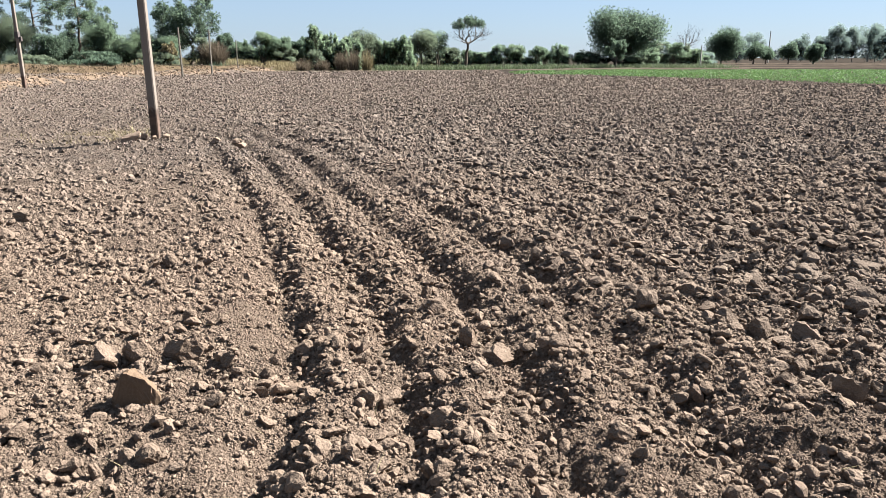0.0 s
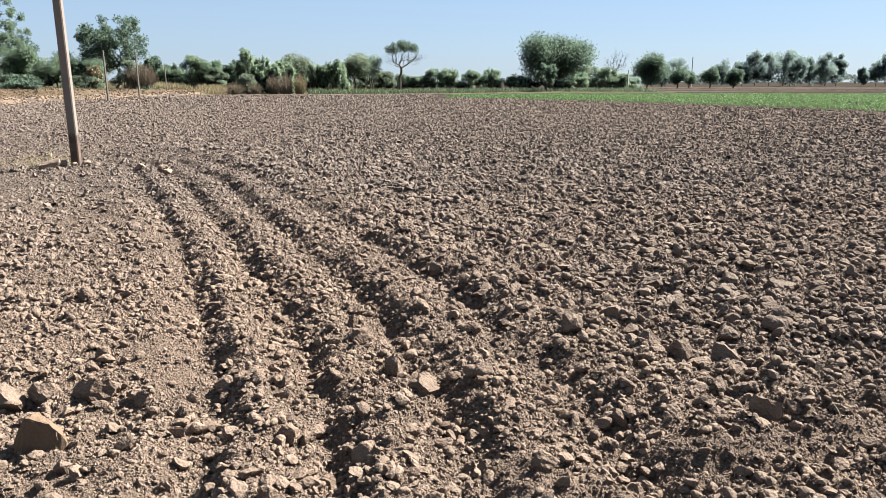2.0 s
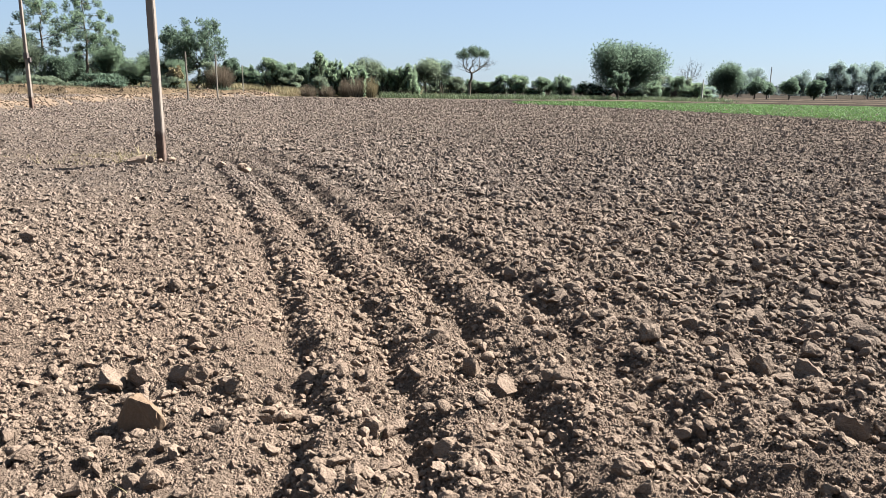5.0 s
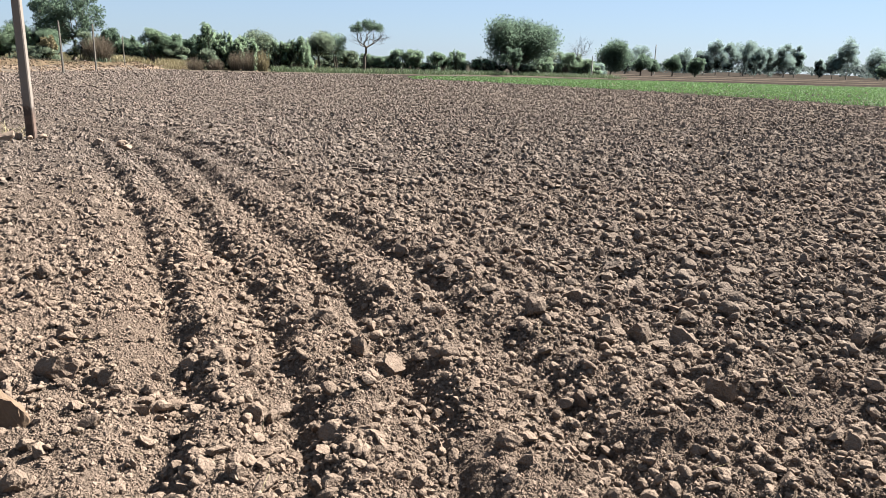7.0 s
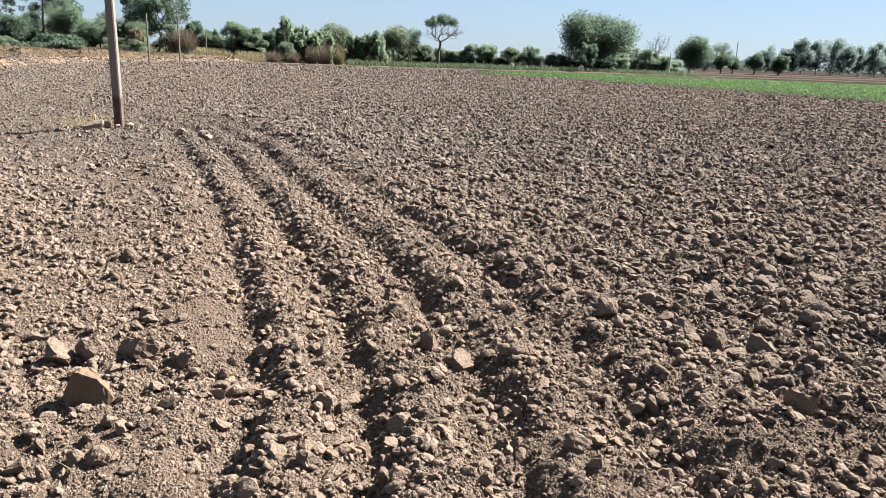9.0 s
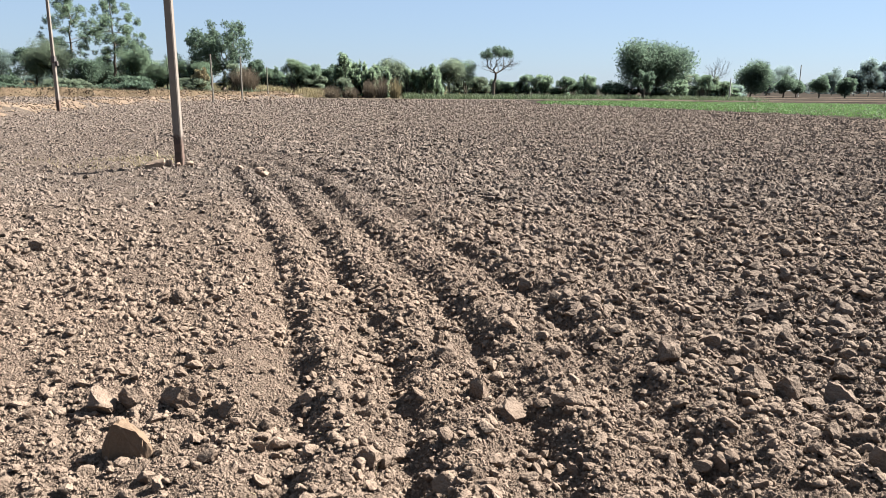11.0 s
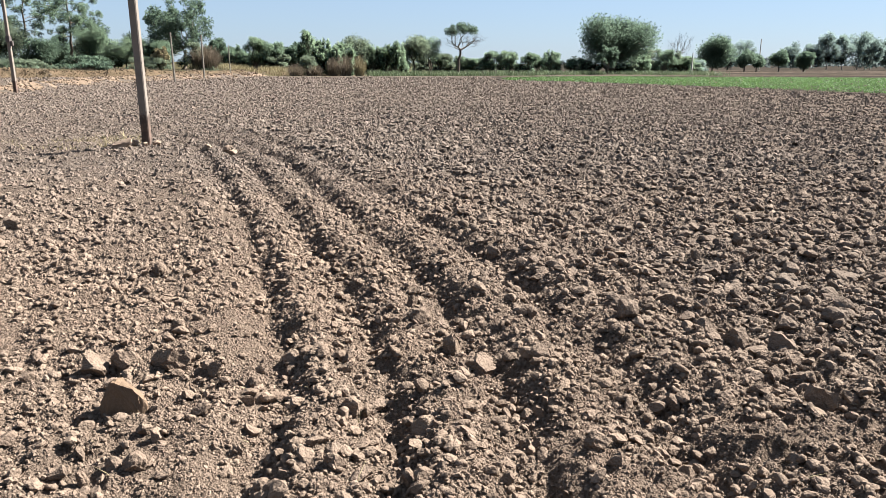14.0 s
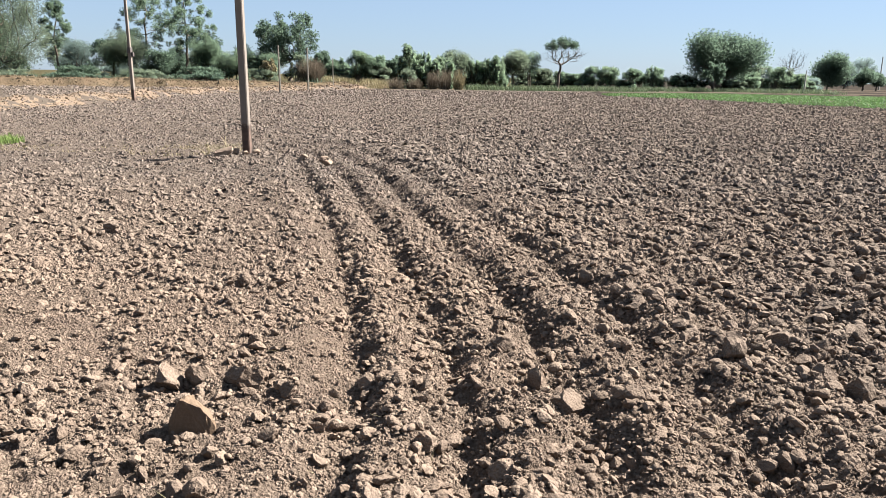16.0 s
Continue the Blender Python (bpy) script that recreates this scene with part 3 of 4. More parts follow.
# ---- plants ----
def tube(points, radii, sides=6):
    """Vertices and quads of a tapering tube along points."""
    points, verts, faces = np.asarray(points, float), [], []
    for i, p in enumerate(points):
        d = points[min(i + 1, len(points) - 1)] - points[max(i - 1, 0)]
        d = d / (np.linalg.norm(d) + 1e-9)
        a = np.cross(d, (0.3, 0.9, 0.1) if abs(d[2]) > 0.7 else (0, 0, 1))
        a /= np.linalg.norm(a)
        b = np.cross(d, a)
        t = np.linspace(0, 2 * math.pi, sides, endpoint=False)[:, None]
        verts.append(p + radii[i] * (np.cos(t) * a + np.sin(t) * b))
    n = sides
    for i in range(len(points) - 1):
        for j in range(n):
            faces.append((i * n + j, i * n + (j + 1) % n, (i + 1) * n + (j + 1) % n, (i + 1) * n + j))
    faces.append((0, 1, 2, 3) if n == 4 else (0, 0, 0, 0))
    return np.vstack(verts), np.array(faces[:-1])


def joined(pieces):
    verts, faces, base = [], [], 0
    for v, f in pieces:
        verts.append(v)
        faces.append(f + base)
        base += len(v)
    return np.vstack(verts), np.vstack(faces)


def bent(a, b, rng, wander, n=6):
    """A crooked way from a to b."""
    a, b = np.asarray(a, float), np.asarray(b, float)
    t = np.linspace(0, 1, n)[:, None]
    way = a + (b - a) * t
    way[1:-1] += rng.normal(0, wander * np.linalg.norm(b - a), (n - 2, 3)) * (0.8, 0.8, 0.4)
    return way


def limbs(spine, ends, thick, rng):
    """Boughs and twigs: each end is joined to the wood that already stands nearest, and the wood below thickens with what it bears."""
    place, parent, load, run = [np.asarray(p, float) for p in spine], [i - 1 for i in range(len(spine))], [0.0] * len(spine), [0.0] * len(spine)
    for p, weight in ends:
        have = np.array(place)
        at = int(np.argmin(np.linalg.norm(have - p, axis=1) + 0.9 * np.maximum(0, have[:, 2] - p[2] + 0.1) + 0.45 * np.array(run)))
        way = bent(place[at], p, rng, 0.08, 5 if weight > 0.5 else 3)
        for q in way[1:]:
            place.append(q)
            parent.append(at)
            run.append(run[at] + float(np.linalg.norm(q - place[at])))
            load.append(0.0)
            at = len(place) - 1
        while at >= 0:
            load[at] += weight
            at = parent[at]
    most = max(load)
    pieces = []
    for i in range(len(spine), len(place)):
        j = parent[i]
        a, b = (thick * (load[k] / most) ** 0.5 for k in (max(j, 0), i))
        a = min(a, b * 1.5)
        pieces.append(tube([place[j], place[i]], [max(a, 0.008), max(b, 0.006)], 5 if load[i] > 0.5 else 3))
    return joined(pieces)


def leaf_cloud(centres, radii, n, size, rng, long=1.7, droop=0.0):
    """n bent leaf sprays in and on the given balls."""
    weight = radii.prod(1) ** (2 / 3)
    pick = rng.choice(len(centres), n, p=weight / weight.sum())
    d = rng.normal(size=(n, 3))
    d /= np.linalg.norm(d, axis=1, keepdims=True)
    depth = rng.uniform(0, 1, (n, 1)) ** 0.4 * rng.uniform(0.8, 1.18, (n, 1))
    c = centres[pick] + d * radii[pick] * depth
    a = rng.normal(size=(n, 3)) + d * 0.6 + (0, 0, -droop)
    a /= np.linalg.norm(a, axis=1, keepdims=True)
    b = np.cross(a, rng.normal(size=(n, 3)))
    b /= np.linalg.norm(b, axis=1, keepdims=True) + 1e-9
    s = size * rng.uniform(0.55, 1.45, (n, 1))
    up = np.cross(a, b) * s * 0.18
    quad = np.stack([c - a * s * long / 2, c + b * s / 2 + up, c + a * s * long / 2 - up * 0.5, c - b * s / 2 + up], 1)
    return quad.reshape(-1, 3), np.arange(n * 4).reshape(-1, 4)


def ground_at(x, y):
    return float(land(np.array([float(x)]), np.array([float(y)]))[0][0])


def tree(name, x, y, top, wide, label, seed, foliage, leaves=3000, size=0.3, clear=0.35, lobes=14, lobe=0.3, flat=1.0, lean=0.0,
         trunk=0.02, skin=None, stems=1, leader=False, droop=0.0, bare=0, shape="round", group=""):
    """A tree with trunk and limbs as one part and a crown of leaf sprays as another. clear: the share of its height without crown."""
    rng = np.random.default_rng(seed)
    z0 = ground_at(x, y) - 0.05
    tall = top - z0
    base = new(name)
    base.location = (x, y, z0)
    low, mid = tall * clear, tall * (1 + clear) / 2
    half = np.array([wide / 2, wide / 2, (tall - low) / 2])
    c = []
    while len(c) < lobes:
        p = rng.uniform(-1, 1, 3)
        if np.linalg.norm(p) > 1:
            continue
        if shape == "umbrella":
            p = p / np.linalg.norm(p) * rng.uniform(0.75, 1.0)
            p[2] = abs(p[2]) * 1.5 - 0.5
        if shape == "spire":
            p[:2] *= np.clip(0.95 - 0.6 * (p[2] + 0.2), 0.3, 1)
        if shape == "mound":
            p[:2] *= np.clip(1.0 - 0.35 * (p[2] + 1) / 2, 0.5, 1)
        c.append(p)
    c = np.array(c)
    r = np.stack([np.full(lobes, lobe * wide / 2), np.full(lobes, lobe * wide / 2), np.full(lobes, lobe * wide / 2 * flat)], 1) * rng.uniform(0.45, 1.5, (lobes, 1))
    r[:, 2] = np.minimum(r[:, 2], half[2] * 0.6)
    centre = np.array([lean * tall, 0, mid]) + c * (half - r.mean(0) * 0.8)
    wood, crotch = [], np.array([lean * tall * 0.5, 0, low * 0.9 + 0.1 * tall])
    for s in range(stems):
        foot = np.array([rng.normal(0, 0.04 * wide), rng.normal(0, 0.04 * wide), 0]) if stems > 1 else np.zeros(3)
        end = crotch + (rng.normal(0, 0.08 * wide, 3) * (1, 1, 0.2) if stems > 1 else 0)
        way = bent(foot, end, rng, 0.035)
        th = trunk * tall / math.sqrt(stems)
        wood.append(tube(way, np.linspace(th * 1.25, th * 0.8, len(way)), 7))
    if leader:
        way = bent(crotch, (lean * tall, 0, tall * 0.93), rng, 0.02)
        wood.append(tube(way, np.linspace(trunk * tall * 0.8, trunk * tall * 0.12, len(way)), 6))
    ends = [(p, 1.0) for p in centre[np.argsort(np.linalg.norm(centre - crotch, axis=1))]]
    for p, q in zip(centre, r):
        for _ in range(3 + bare):
            d = rng.normal(size=3)
            ends.append((p + d / np.linalg.norm(d) * q * rng.uniform(0.8, 1.25), 0.25))
    wood.append(limbs(way if stems == 1 or leader else np.array([crotch * 0.8, crotch]), ends, trunk * tall * 0.8, rng))
    v, f = joined(wood)
    part("trunk", mesh_of("trunk", v, f, [skin or BARK], True), base)
    if leaves:
        leafy = c[:, 2] > (0.3 if shape == "umbrella" else -2)
        v, f = leaf_cloud(centre[leafy], r[leafy], int(leaves * 2.7), size * 0.56, rng, droop=droop)
        part("crown", mesh_of("crown", v, f, [foliage]), base)
    return tagged(base, label, "tree", group)


def shrub(name, x, y, top, wide, label, seed, foliage, leaves=1400, size=0.22, upright=0.0, lobes=26, group="hedge shrubs"):
    """Many stems from one root with foliage down to the ground."""
    rng = np.random.default_rng(seed)
    z0 = ground_at(x, y) - 0.05
    tall = top - z0
    base = new(name)
    base.location = (x, y, z0)
    c = np.stack([rng.uniform(-0.36, 0.36, lobes) * wide, rng.uniform(-0.3, 0.3, lobes) * wide, rng.uniform(0.12, 1.0, lobes) ** 0.8 * 0.86 * tall], 1)
    c[:, :2] *= np.sqrt(np.clip(1.05 - (c[:, 2:] / tall) ** 2, 0.1, 1.0))
    r = np.stack([rng.uniform(0.05, 0.18, lobes) * wide] * 2 + [rng.uniform(0.07, 0.2, lobes) * tall], 1)
    if upright:
        r[:, :2] *= 0.6
        r[:, 2] *= 1.3
    r[:, 2] = np.minimum(r[:, 2], tall - c[:, 2])
    wood = []
    for p in c:
        way = bent(rng.normal(0, 0.06, 3) * (1, 1, 0), p + (0, 0, r[0, 2] * 0.6), rng, 0.06)
        wood.append(tube(way, np.linspace(0.05, 0.012, len(way)), 5))
    v, f = joined(wood)
    part("stem", mesh_of("stem", v, f, [BARK], True), base)
    v, f = leaf_cloud(c, r, int(leaves * 2.0), size * 0.65, rng, 1.9 + 1.4 * upright)
    v[:, 2] = np.maximum(v[:, 2], 0.02)
    part("foliage", mesh_of("foliage", v, f, [foliage]), base)
    return tagged(base, label, "shrub", group)


def blades(name, x, y, tall, wide, material, label, seed, lean=0.3, parent=None):
    """Grass blades or small plants, one bent blade of two quads to a place."""
    rng = np.random.default_rng(seed)
    n = len(x)
    z = height(x, y, np.hypot(x, y) * 0.0064) - 0.01
    a = rng.uniform(0, 2 * math.pi, n)
    t = tall * rng.uniform(0.5, 1.25, n)
    w = wide * rng.uniform(0.6, 1.3, n)
    side = np.stack([np.cos(a), np.sin(a), np.zeros(n)], -1)
    tip = np.stack([-np.sin(a), np.cos(a), np.zeros(n)], -1) * (lean * t * rng.uniform(0.2, 1.6, n))[:, None]
    foot = np.stack([x, y, z], -1)
    up = np.stack([np.zeros(n), np.zeros(n), t], -1)
    rows = [foot - side * w[:, None] / 2, foot + side * w[:, None] / 2]
    rows += [foot + up * 0.6 + tip * 0.35 + side * w[:, None] * 0.4, foot + up * 0.6 + tip * 0.35 - side * w[:, None] * 0.4]
    rows += [foot + up + tip + side * w[:, None] * 0.1, foot + up + tip - side * w[:, None] * 0.1]
    verts = np.stack(rows, 1).reshape(-1, 3)
    i = np.arange(n)[:, None] * 6
    faces = np.concatenate([i + [0, 1, 2, 3], i + [3, 2, 4, 5]])
    ob = new(name, mesh_of(name, verts, faces, [material]))
    return tagged(ob, label, "grass", kind="stuff")


def dry_clump(x, y, top, wide, label, seed, stalks=420, material=None):
    """Thin dry stalks that spread from one root."""
    rng = np.random.default_rng(seed)
    z0 = ground_at(x, y) - 0.03
    base = new("dry_bush")
    base.location = (x, y, z0)
    n = stalks
    a, out = rng.uniform(0, 2 * math.pi, n), wide / 2 * np.sqrt(rng.uniform(0, 1, n))
    tall = (top - z0) * rng.uniform(0.35, 1.0, n) * (1 - 0.35 * (2 * out / wide) ** 2)
    way = np.stack([np.cos(a), np.sin(a)], -1)
    foot = np.concatenate([way * (out * 0.45)[:, None], np.zeros((n, 1))], 1)
    tip = np.concatenate([way * out[:, None], tall[:, None]], 1) + rng.normal(0, 0.08, (n, 3)) * (1, 1, 0)
    mid = (foot + tip) / 2 - np.concatenate([way * (out * 0.1)[:, None], np.zeros((n, 1))], 1) + rng.normal(0, 0.05, (n, 3))
    b = rng.uniform(0, math.pi, n)
    side = np.stack([np.cos(b), np.sin(b), np.zeros(n)], -1) * rng.uniform(0.008, 0.022, (n, 1))
    verts = np.stack([foot - side, foot + side, mid + side * 0.9, mid - side * 0.9, tip + side * 0.25, tip - side * 0.25], 1).reshape(-1, 3)
    i = np.arange(n)[:, None] * 6
    part("tuft", mesh_of("tuft", verts, np.concatenate([i + [0, 1, 2, 3], i + [3, 2, 4, 5]]), [material or LEAF_DRY]), base)
    v, f = leaf_cloud(np.array([(0, 0, (top - z0) * 0.5)]), np.array([(wide * 0.42, wide * 0.42, (top - z0) * 0.42)]), n // 2, 0.06, rng, 2.6)
    part("foliage", mesh_of("foliage", v, f, [LEAF_DRY]), base)
    return tagged(base, label, "bush", "dry bushes at the field edge")


# trees behind the earth bank
tree("tree", -63.0, 80.0, 11.9, 10.0, "tall dark green leafy tree behind the bank", 1, LEAF_DEEP, 5000, 0.34, 0.18, 18, 0.42)
tree("acacia_tree", -48.5, 67.0, 9.6, 10.4, "broad feathery olive green acacia with forking trunks", 2, LEAF_OLIVE, 9000, 0.2, 0.06, 44, 0.27, stems=3, trunk=0.022)
tree("tree", -55.5, 74.0, 8.5, 7.0, "dark leafy tree in the shade behind the bank", 41, LEAF_DEEP, 4500, 0.26, 0.1, 16, 0.42)
tree("poplar_tree", -51.6, 80.0, 10.4, 4.4, "slim upright green tree with open crown", 3, LEAF_MID, 2300, 0.24, 0.16, 56, 0.16, leader=True, trunk=0.014, shape="spire")
tree("tree", -47.9, 78.0, 4.9, 3.9, "small feathery pale green tree", 4, LEAF_HAZE_GREY, 2400, 0.16, 0.15, 12, 0.4, trunk=0.02)
tree("tree", -46.3, 82.0, 5.3, 3.8, "small dense green tree behind the bank", 5, LEAF_MID, 2400, 0.2, 0.1, 12, 0.42, trunk=0.025)
tree("tree", -43.6, 80.0, 5.7, 5.2, "rounded grey green tree with thick crown", 6, LEAF_OLIVE, 4500, 0.2, 0.08, 16, 0.42)
tree("poplar_tree", -43.6, 84.5, 11.2, 8.4, "tall sparse poplar with whorled leafy boughs", 7, LEAF_MID, 2600, 0.24, 0.26, 76, 0.1, leader=True, trunk=0.014, shape="spire")
tree("poplar_tree", -38.6, 84.0, 11.4, 8.0, "tall open green tree with spreading boughs", 8, LEAF_MID, 3400, 0.24, 0.24, 96, 0.105, leader=True, trunk=0.014, shape="spire")
tree("tree", -35.6, 82.0, 5.6, 4.4, "medium green tree with light leaves", 9, LEAF_MID, 2600, 0.24, 0.15, 13, 0.4)
tree("tree", -33.0, 84.0, 4.8, 4.6, "bushy fresh green tree behind the bank", 10, LEAF_FRESH, 2800, 0.22, 0.06, 13, 0.42)
tree("tree", -39.8, 79.0, 3.7, 4.0, "low dark green tree under taller ones", 42, LEAF_DEEP, 2200, 0.22, 0.08, 12, 0.42)
tree("tree", -28.2, 88.0, 8.9, 8.6, "large blue green tree with leaning dark boughs", 11, LEAF_DEEP, 3400, 0.28, 0.2, 64, 0.145, stems=2, trunk=0.022, lean=0.02)
shrub("shrub", -29.8, 84.0, 4.0, 4.4, "green thicket at the foot of a tall tree", 43, LEAF_MID, 2600, 0.22)
shrub("shrub", -27.2, 78.0, 3.1, 2.0, "pale dry leafy bush beside the field", 44, STRAW, 700, 0.18)
dry_clump(-24.4, 84.0, 3.5, 3.6, "dry greyish brown thorny bush with fine twigs", 12, 1500)
shrub("shrub", -26.2, 85.0, 4.0, 3.2, "tall green bush with fine leaves", 45, LEAF_OLIVE, 2400, 0.16)
tree("tree", -25.6, 92.0, 4.9, 2.6, "small dark tree above the hedge", 46, LEAF_DEEP, 1200, 0.24, 0.3, 9, 0.45)
for n, (x, y, top, wide, green) in enumerate([(-24.7, 95, 3.6, 4.2, LEAF_MID), (-21.9, 95, 4.5, 4.6, LEAF_FRESH), (-19.5, 95, 4.1, 4.4, LEAF_MID), (-17.3, 98, 4.0, 4.4, LEAF_DEEP),
                                       (-27.4, 97, 3.6, 4.0, LEAF_MID), (-20.7, 99, 3.8, 4.6, LEAF_DEEP), (-15.3, 97, 4.1, 3.8, LEAF_OLIVE), (-11.6, 98, 4.2, 4.4, LEAF_OLIVE), (-18.6, 94, 2.8, 3.6, LEAF_OLIVE)]):
    shrub("shrub", x, y, top, wide, "dense green hedge bush along the field edge", 60 + n, green, 2300, 0.24)
for n in range(15):
    shrub("shrub", -29.0 + 1.62 * n, 101.0 + 2 * (n % 2), (3.1, 2.6, 3.4, 2.8)[n % 4], 4.6, "dense green bush at the back of the hedge", 320 + n, (LEAF_DEEP, LEAF_OLIVE, LEAF_MID)[n % 3], 1000, 0.3)
for n, (x, y, top, wide) in enumerate([(-14.6, 92, 5.2, 3.6), (-12.6, 92, 4.3, 4.2), (-13.4, 91, 3.4, 2.8), (-10.4, 92, 3.9, 2.8), (-11.6, 90, 3.2, 2.4), (-5.2, 100, 4.1, 4.4), (-8.0, 100, 3.8, 4.4)]):
    shrub("shrub", x, y, top, wide, "broad leaved upright green bush with pale leaves", 70 + n, LEAF_FRESH, 800, 0.4, 0.35)
for n, (x, y, top, wide) in enumerate([(-9.9, 86, 2.7, 2.4), (-8.3, 86, 2.6, 1.9), (-11.2, 86.5, 2.3, 1.8), (-15.2, 85.6, 1.5, 2.6), (-13.0, 85.2, 1.4, 1.8)]):
    dry_clump(x, y, top, wide, "dry brown reed clump with standing stalks", 80 + n, 420, STRAW if n == 1 else LEAF_DRY)
shrub("shrub", -14.0, 87.0, 2.3, 2.6, "low dark green bush shading dead branches", 85, LEAF_OLIVE, 1000, 0.18)

for n, (x, top, green) in enumerate([(-74, 3.4, LEAF_DEEP), (-69, 3.0, LEAF_MID), (-65, 3.6, LEAF_DEEP), (-56, 3.0, LEAF_DEEP), (-49.4, 2.4, LEAF_HAZE_GREY), (-43.5, 2.8, LEAF_DEEP),
                              (-36.4, 2.6, LEAF_DEEP), (-31.4, 3.2, LEAF_MID)]):
    shrub("shrub", x, 90.0 - 0.1 * (x + 50), top, 5.4, "undergrowth bush beneath the row of trees", 180 + n, green, 2000, 0.24, group="undergrowth")

for n, (x, y, top, wide, green) in enumerate([(-54.8, 88, 5.2, 4.6, LEAF_HAZE_GREY), (-52.2, 90, 5.4, 4.0, LEAF_DEEP), (-42.6, 89, 4.4, 4.4, LEAF_DEEP), (-40.6, 91, 4.0, 3.8, LEAF_OLIVE),
                                       (-37.2, 86, 6.2, 4.6, LEAF_DEEP), (-31.0, 90, 5.0, 4.2, LEAF_OLIVE), (-58.5, 92, 5.6, 5.0, LEAF_OLIVE), (-68.0, 92, 6.0, 6.0, LEAF_DEEP)]):
    tree("tree", x, y, top, wide, "slight tree with loose feathery crown behind the bank", 260 + n, green, 1700, 0.22, 0.12, 26, 0.26, stems=2, trunk=0.016)
for n in range(17):
    x = -78.0 + 3.1 * n
    shrub("shrub", x, bank_line(np.array([x]))[0] + 6.0 + 4 * (n % 3), (1.5, 2.0, 1.2, 1.7, 2.2)[n % 5], 5.6, "leafy undergrowth bush behind the earth bank", 420 + n, (LEAF_DEEP, LEAF_OLIVE, LEAF_DEEP)[n % 3], 900, 0.26, group="undergrowth")

# trees along the far edge of the field
tree("tree", -10.1, 100.0, 5.6, 4.4, "round grey green tree above the hedge", 14, LEAF_OLIVE, 2600, 0.22, 0.2, 12, 0.45)
tree("tree", -2.9, 108.0, 5.5, 5.2, "dense green tree with dark trunk", 15, LEAF_OLIVE, 2800, 0.26, 0.28, 15, 0.4)
tree("tree", -0.7, 110.0, 5.7, 4.6, "open crowned thorn tree with twisted boughs", 16, LEAF_MID, 1300, 0.26, 0.35, 14, 0.34, stems=2, bare=3)
tree("umbrella_tree", 3.2, 110.0, 7.3, 6.3, "domed thorn tree with bare lower boughs", 17, LEAF_DEEP, 2000, 0.17, 0.4, 50, 0.17, shape="umbrella", bare=7, trunk=0.026, lean=0.1)
for n, (x, y, top, wide, green) in enumerate([(-7.2, 104, 3.8, 4.2, LEAF_FRESH), (-5.0, 106, 2.8, 3.6, LEAF_MID), (1.2, 113, 3.0, 4.4, LEAF_OLIVE), (4.0, 114, 2.6, 4.0, LEAF_MID), (-12.5, 101, 3.0, 4.2, LEAF_MID),
                                       (-8.6, 108, 3.0, 4.4, LEAF_DEEP), (6.2, 113, 2.2, 3.6, LEAF_MID), (8.1, 112, 3.3, 4.4, LEAF_MID), (10.6, 112, 3.6, 3.9, LEAF_FRESH), (13.4, 112, 3.2, 4.0, LEAF_MID),
                                       (17.0, 114, 3.5, 4.6, LEAF_MID), (20.6, 114, 2.6, 4.6, LEAF_FRESH), (15.2, 116, 2.4, 4.0, LEAF_MID), (22.6, 113, 2.0, 4.0, LEAF_OLIVE), (30.6, 117, 2.6, 4.6, LEAF_MID),
                                       (33.6, 125, 4.2, 4.8, LEAF_OLIVE), (36.6, 125, 4.0, 5.0, LEAF_MID), (38.6, 127, 3.6, 4.6, LEAF_OLIVE), (31.6, 120, 3.2, 4.4, LEAF_FRESH), (40.4, 126, 2.9, 4.2, LEAF_FRESH), (27.6, 112, 1.6, 5.0, LEAF_OLIVE), (-2.2, 117, 3.0, 4.6, LEAF_OLIVE), (0.8, 118, 3.2, 4.6, LEAF_MID), (-5.2, 116, 2.8, 4.4, LEAF_DEEP), (43.6, 132, 2.0, 4.2, LEAF_MID), (47.4, 140, 2.4, 5.0, LEAF_HAZE_GREY)]):
    shrub("shrub", x, y, top, wide, "green bush in the hedge beyond the field", 100 + n, green, 1700, 0.26)
tree("banyan_tree", 26.4, 115.0, 8.9, 12.4, "broad dense dark green spreading tree", 18, LEAF_DEEP, 8500, 0.34, 0.08, 46, 0.3, trunk=0.06, stems=3)
tree("tree", 23.3, 105.0, 4.3, 3.0, "small green tree standing before a large one", 19, LEAF_DEEP, 1500, 0.22, 0.22, 24, 0.26)
tree("bare_tree", 40.3, 130.0, 7.0, 5.4, "leafless grey tree with thin branches", 20, LEAF_HAZE_GREY, 0, 0.2, 0.4, 26, 0.3, skin=BARK, bare=14, trunk=0.02, lean=0.06)
tree("tree", 60.6, 170.0, 7.7, 9.0, "large dark round tree beyond the crop", 21, LEAF_DEEP, 4200, 0.42, 0.06, 20, 0.4)
tree("tree", 70.7, 188.0, 6.9, 6.4, "upright far tree, grey green paled for haze", 22, LEAF_HAZE_GREY, 1700, 0.42, 0.1, 13, 0.4, leader=True)
tree("tree", 75.6, 190.0, 7.9, 6.4, "upright tree beside another, grey green paled for haze", 23, LEAF_HAZE_GREY, 1700, 0.42, 0.1, 13, 0.4, leader=True)
for n, (x, y, top, wide) in enumerate([(69.6, 175, 4.9, 5.6), (74.4, 180, 4.2, 4.4), (79.6, 180, 5.0, 4.9), (85.4, 180, 4.9, 4.7), (53.6, 160, 2.7, 4.2)]):
    tree("orchard_tree", x, y, top, wide, "round dark mango tree with short trunk", 120 + n, LEAF_DEEP, 1900, 0.36, 0.16, 14, 0.42, trunk=0.03, group="round orchard trees")
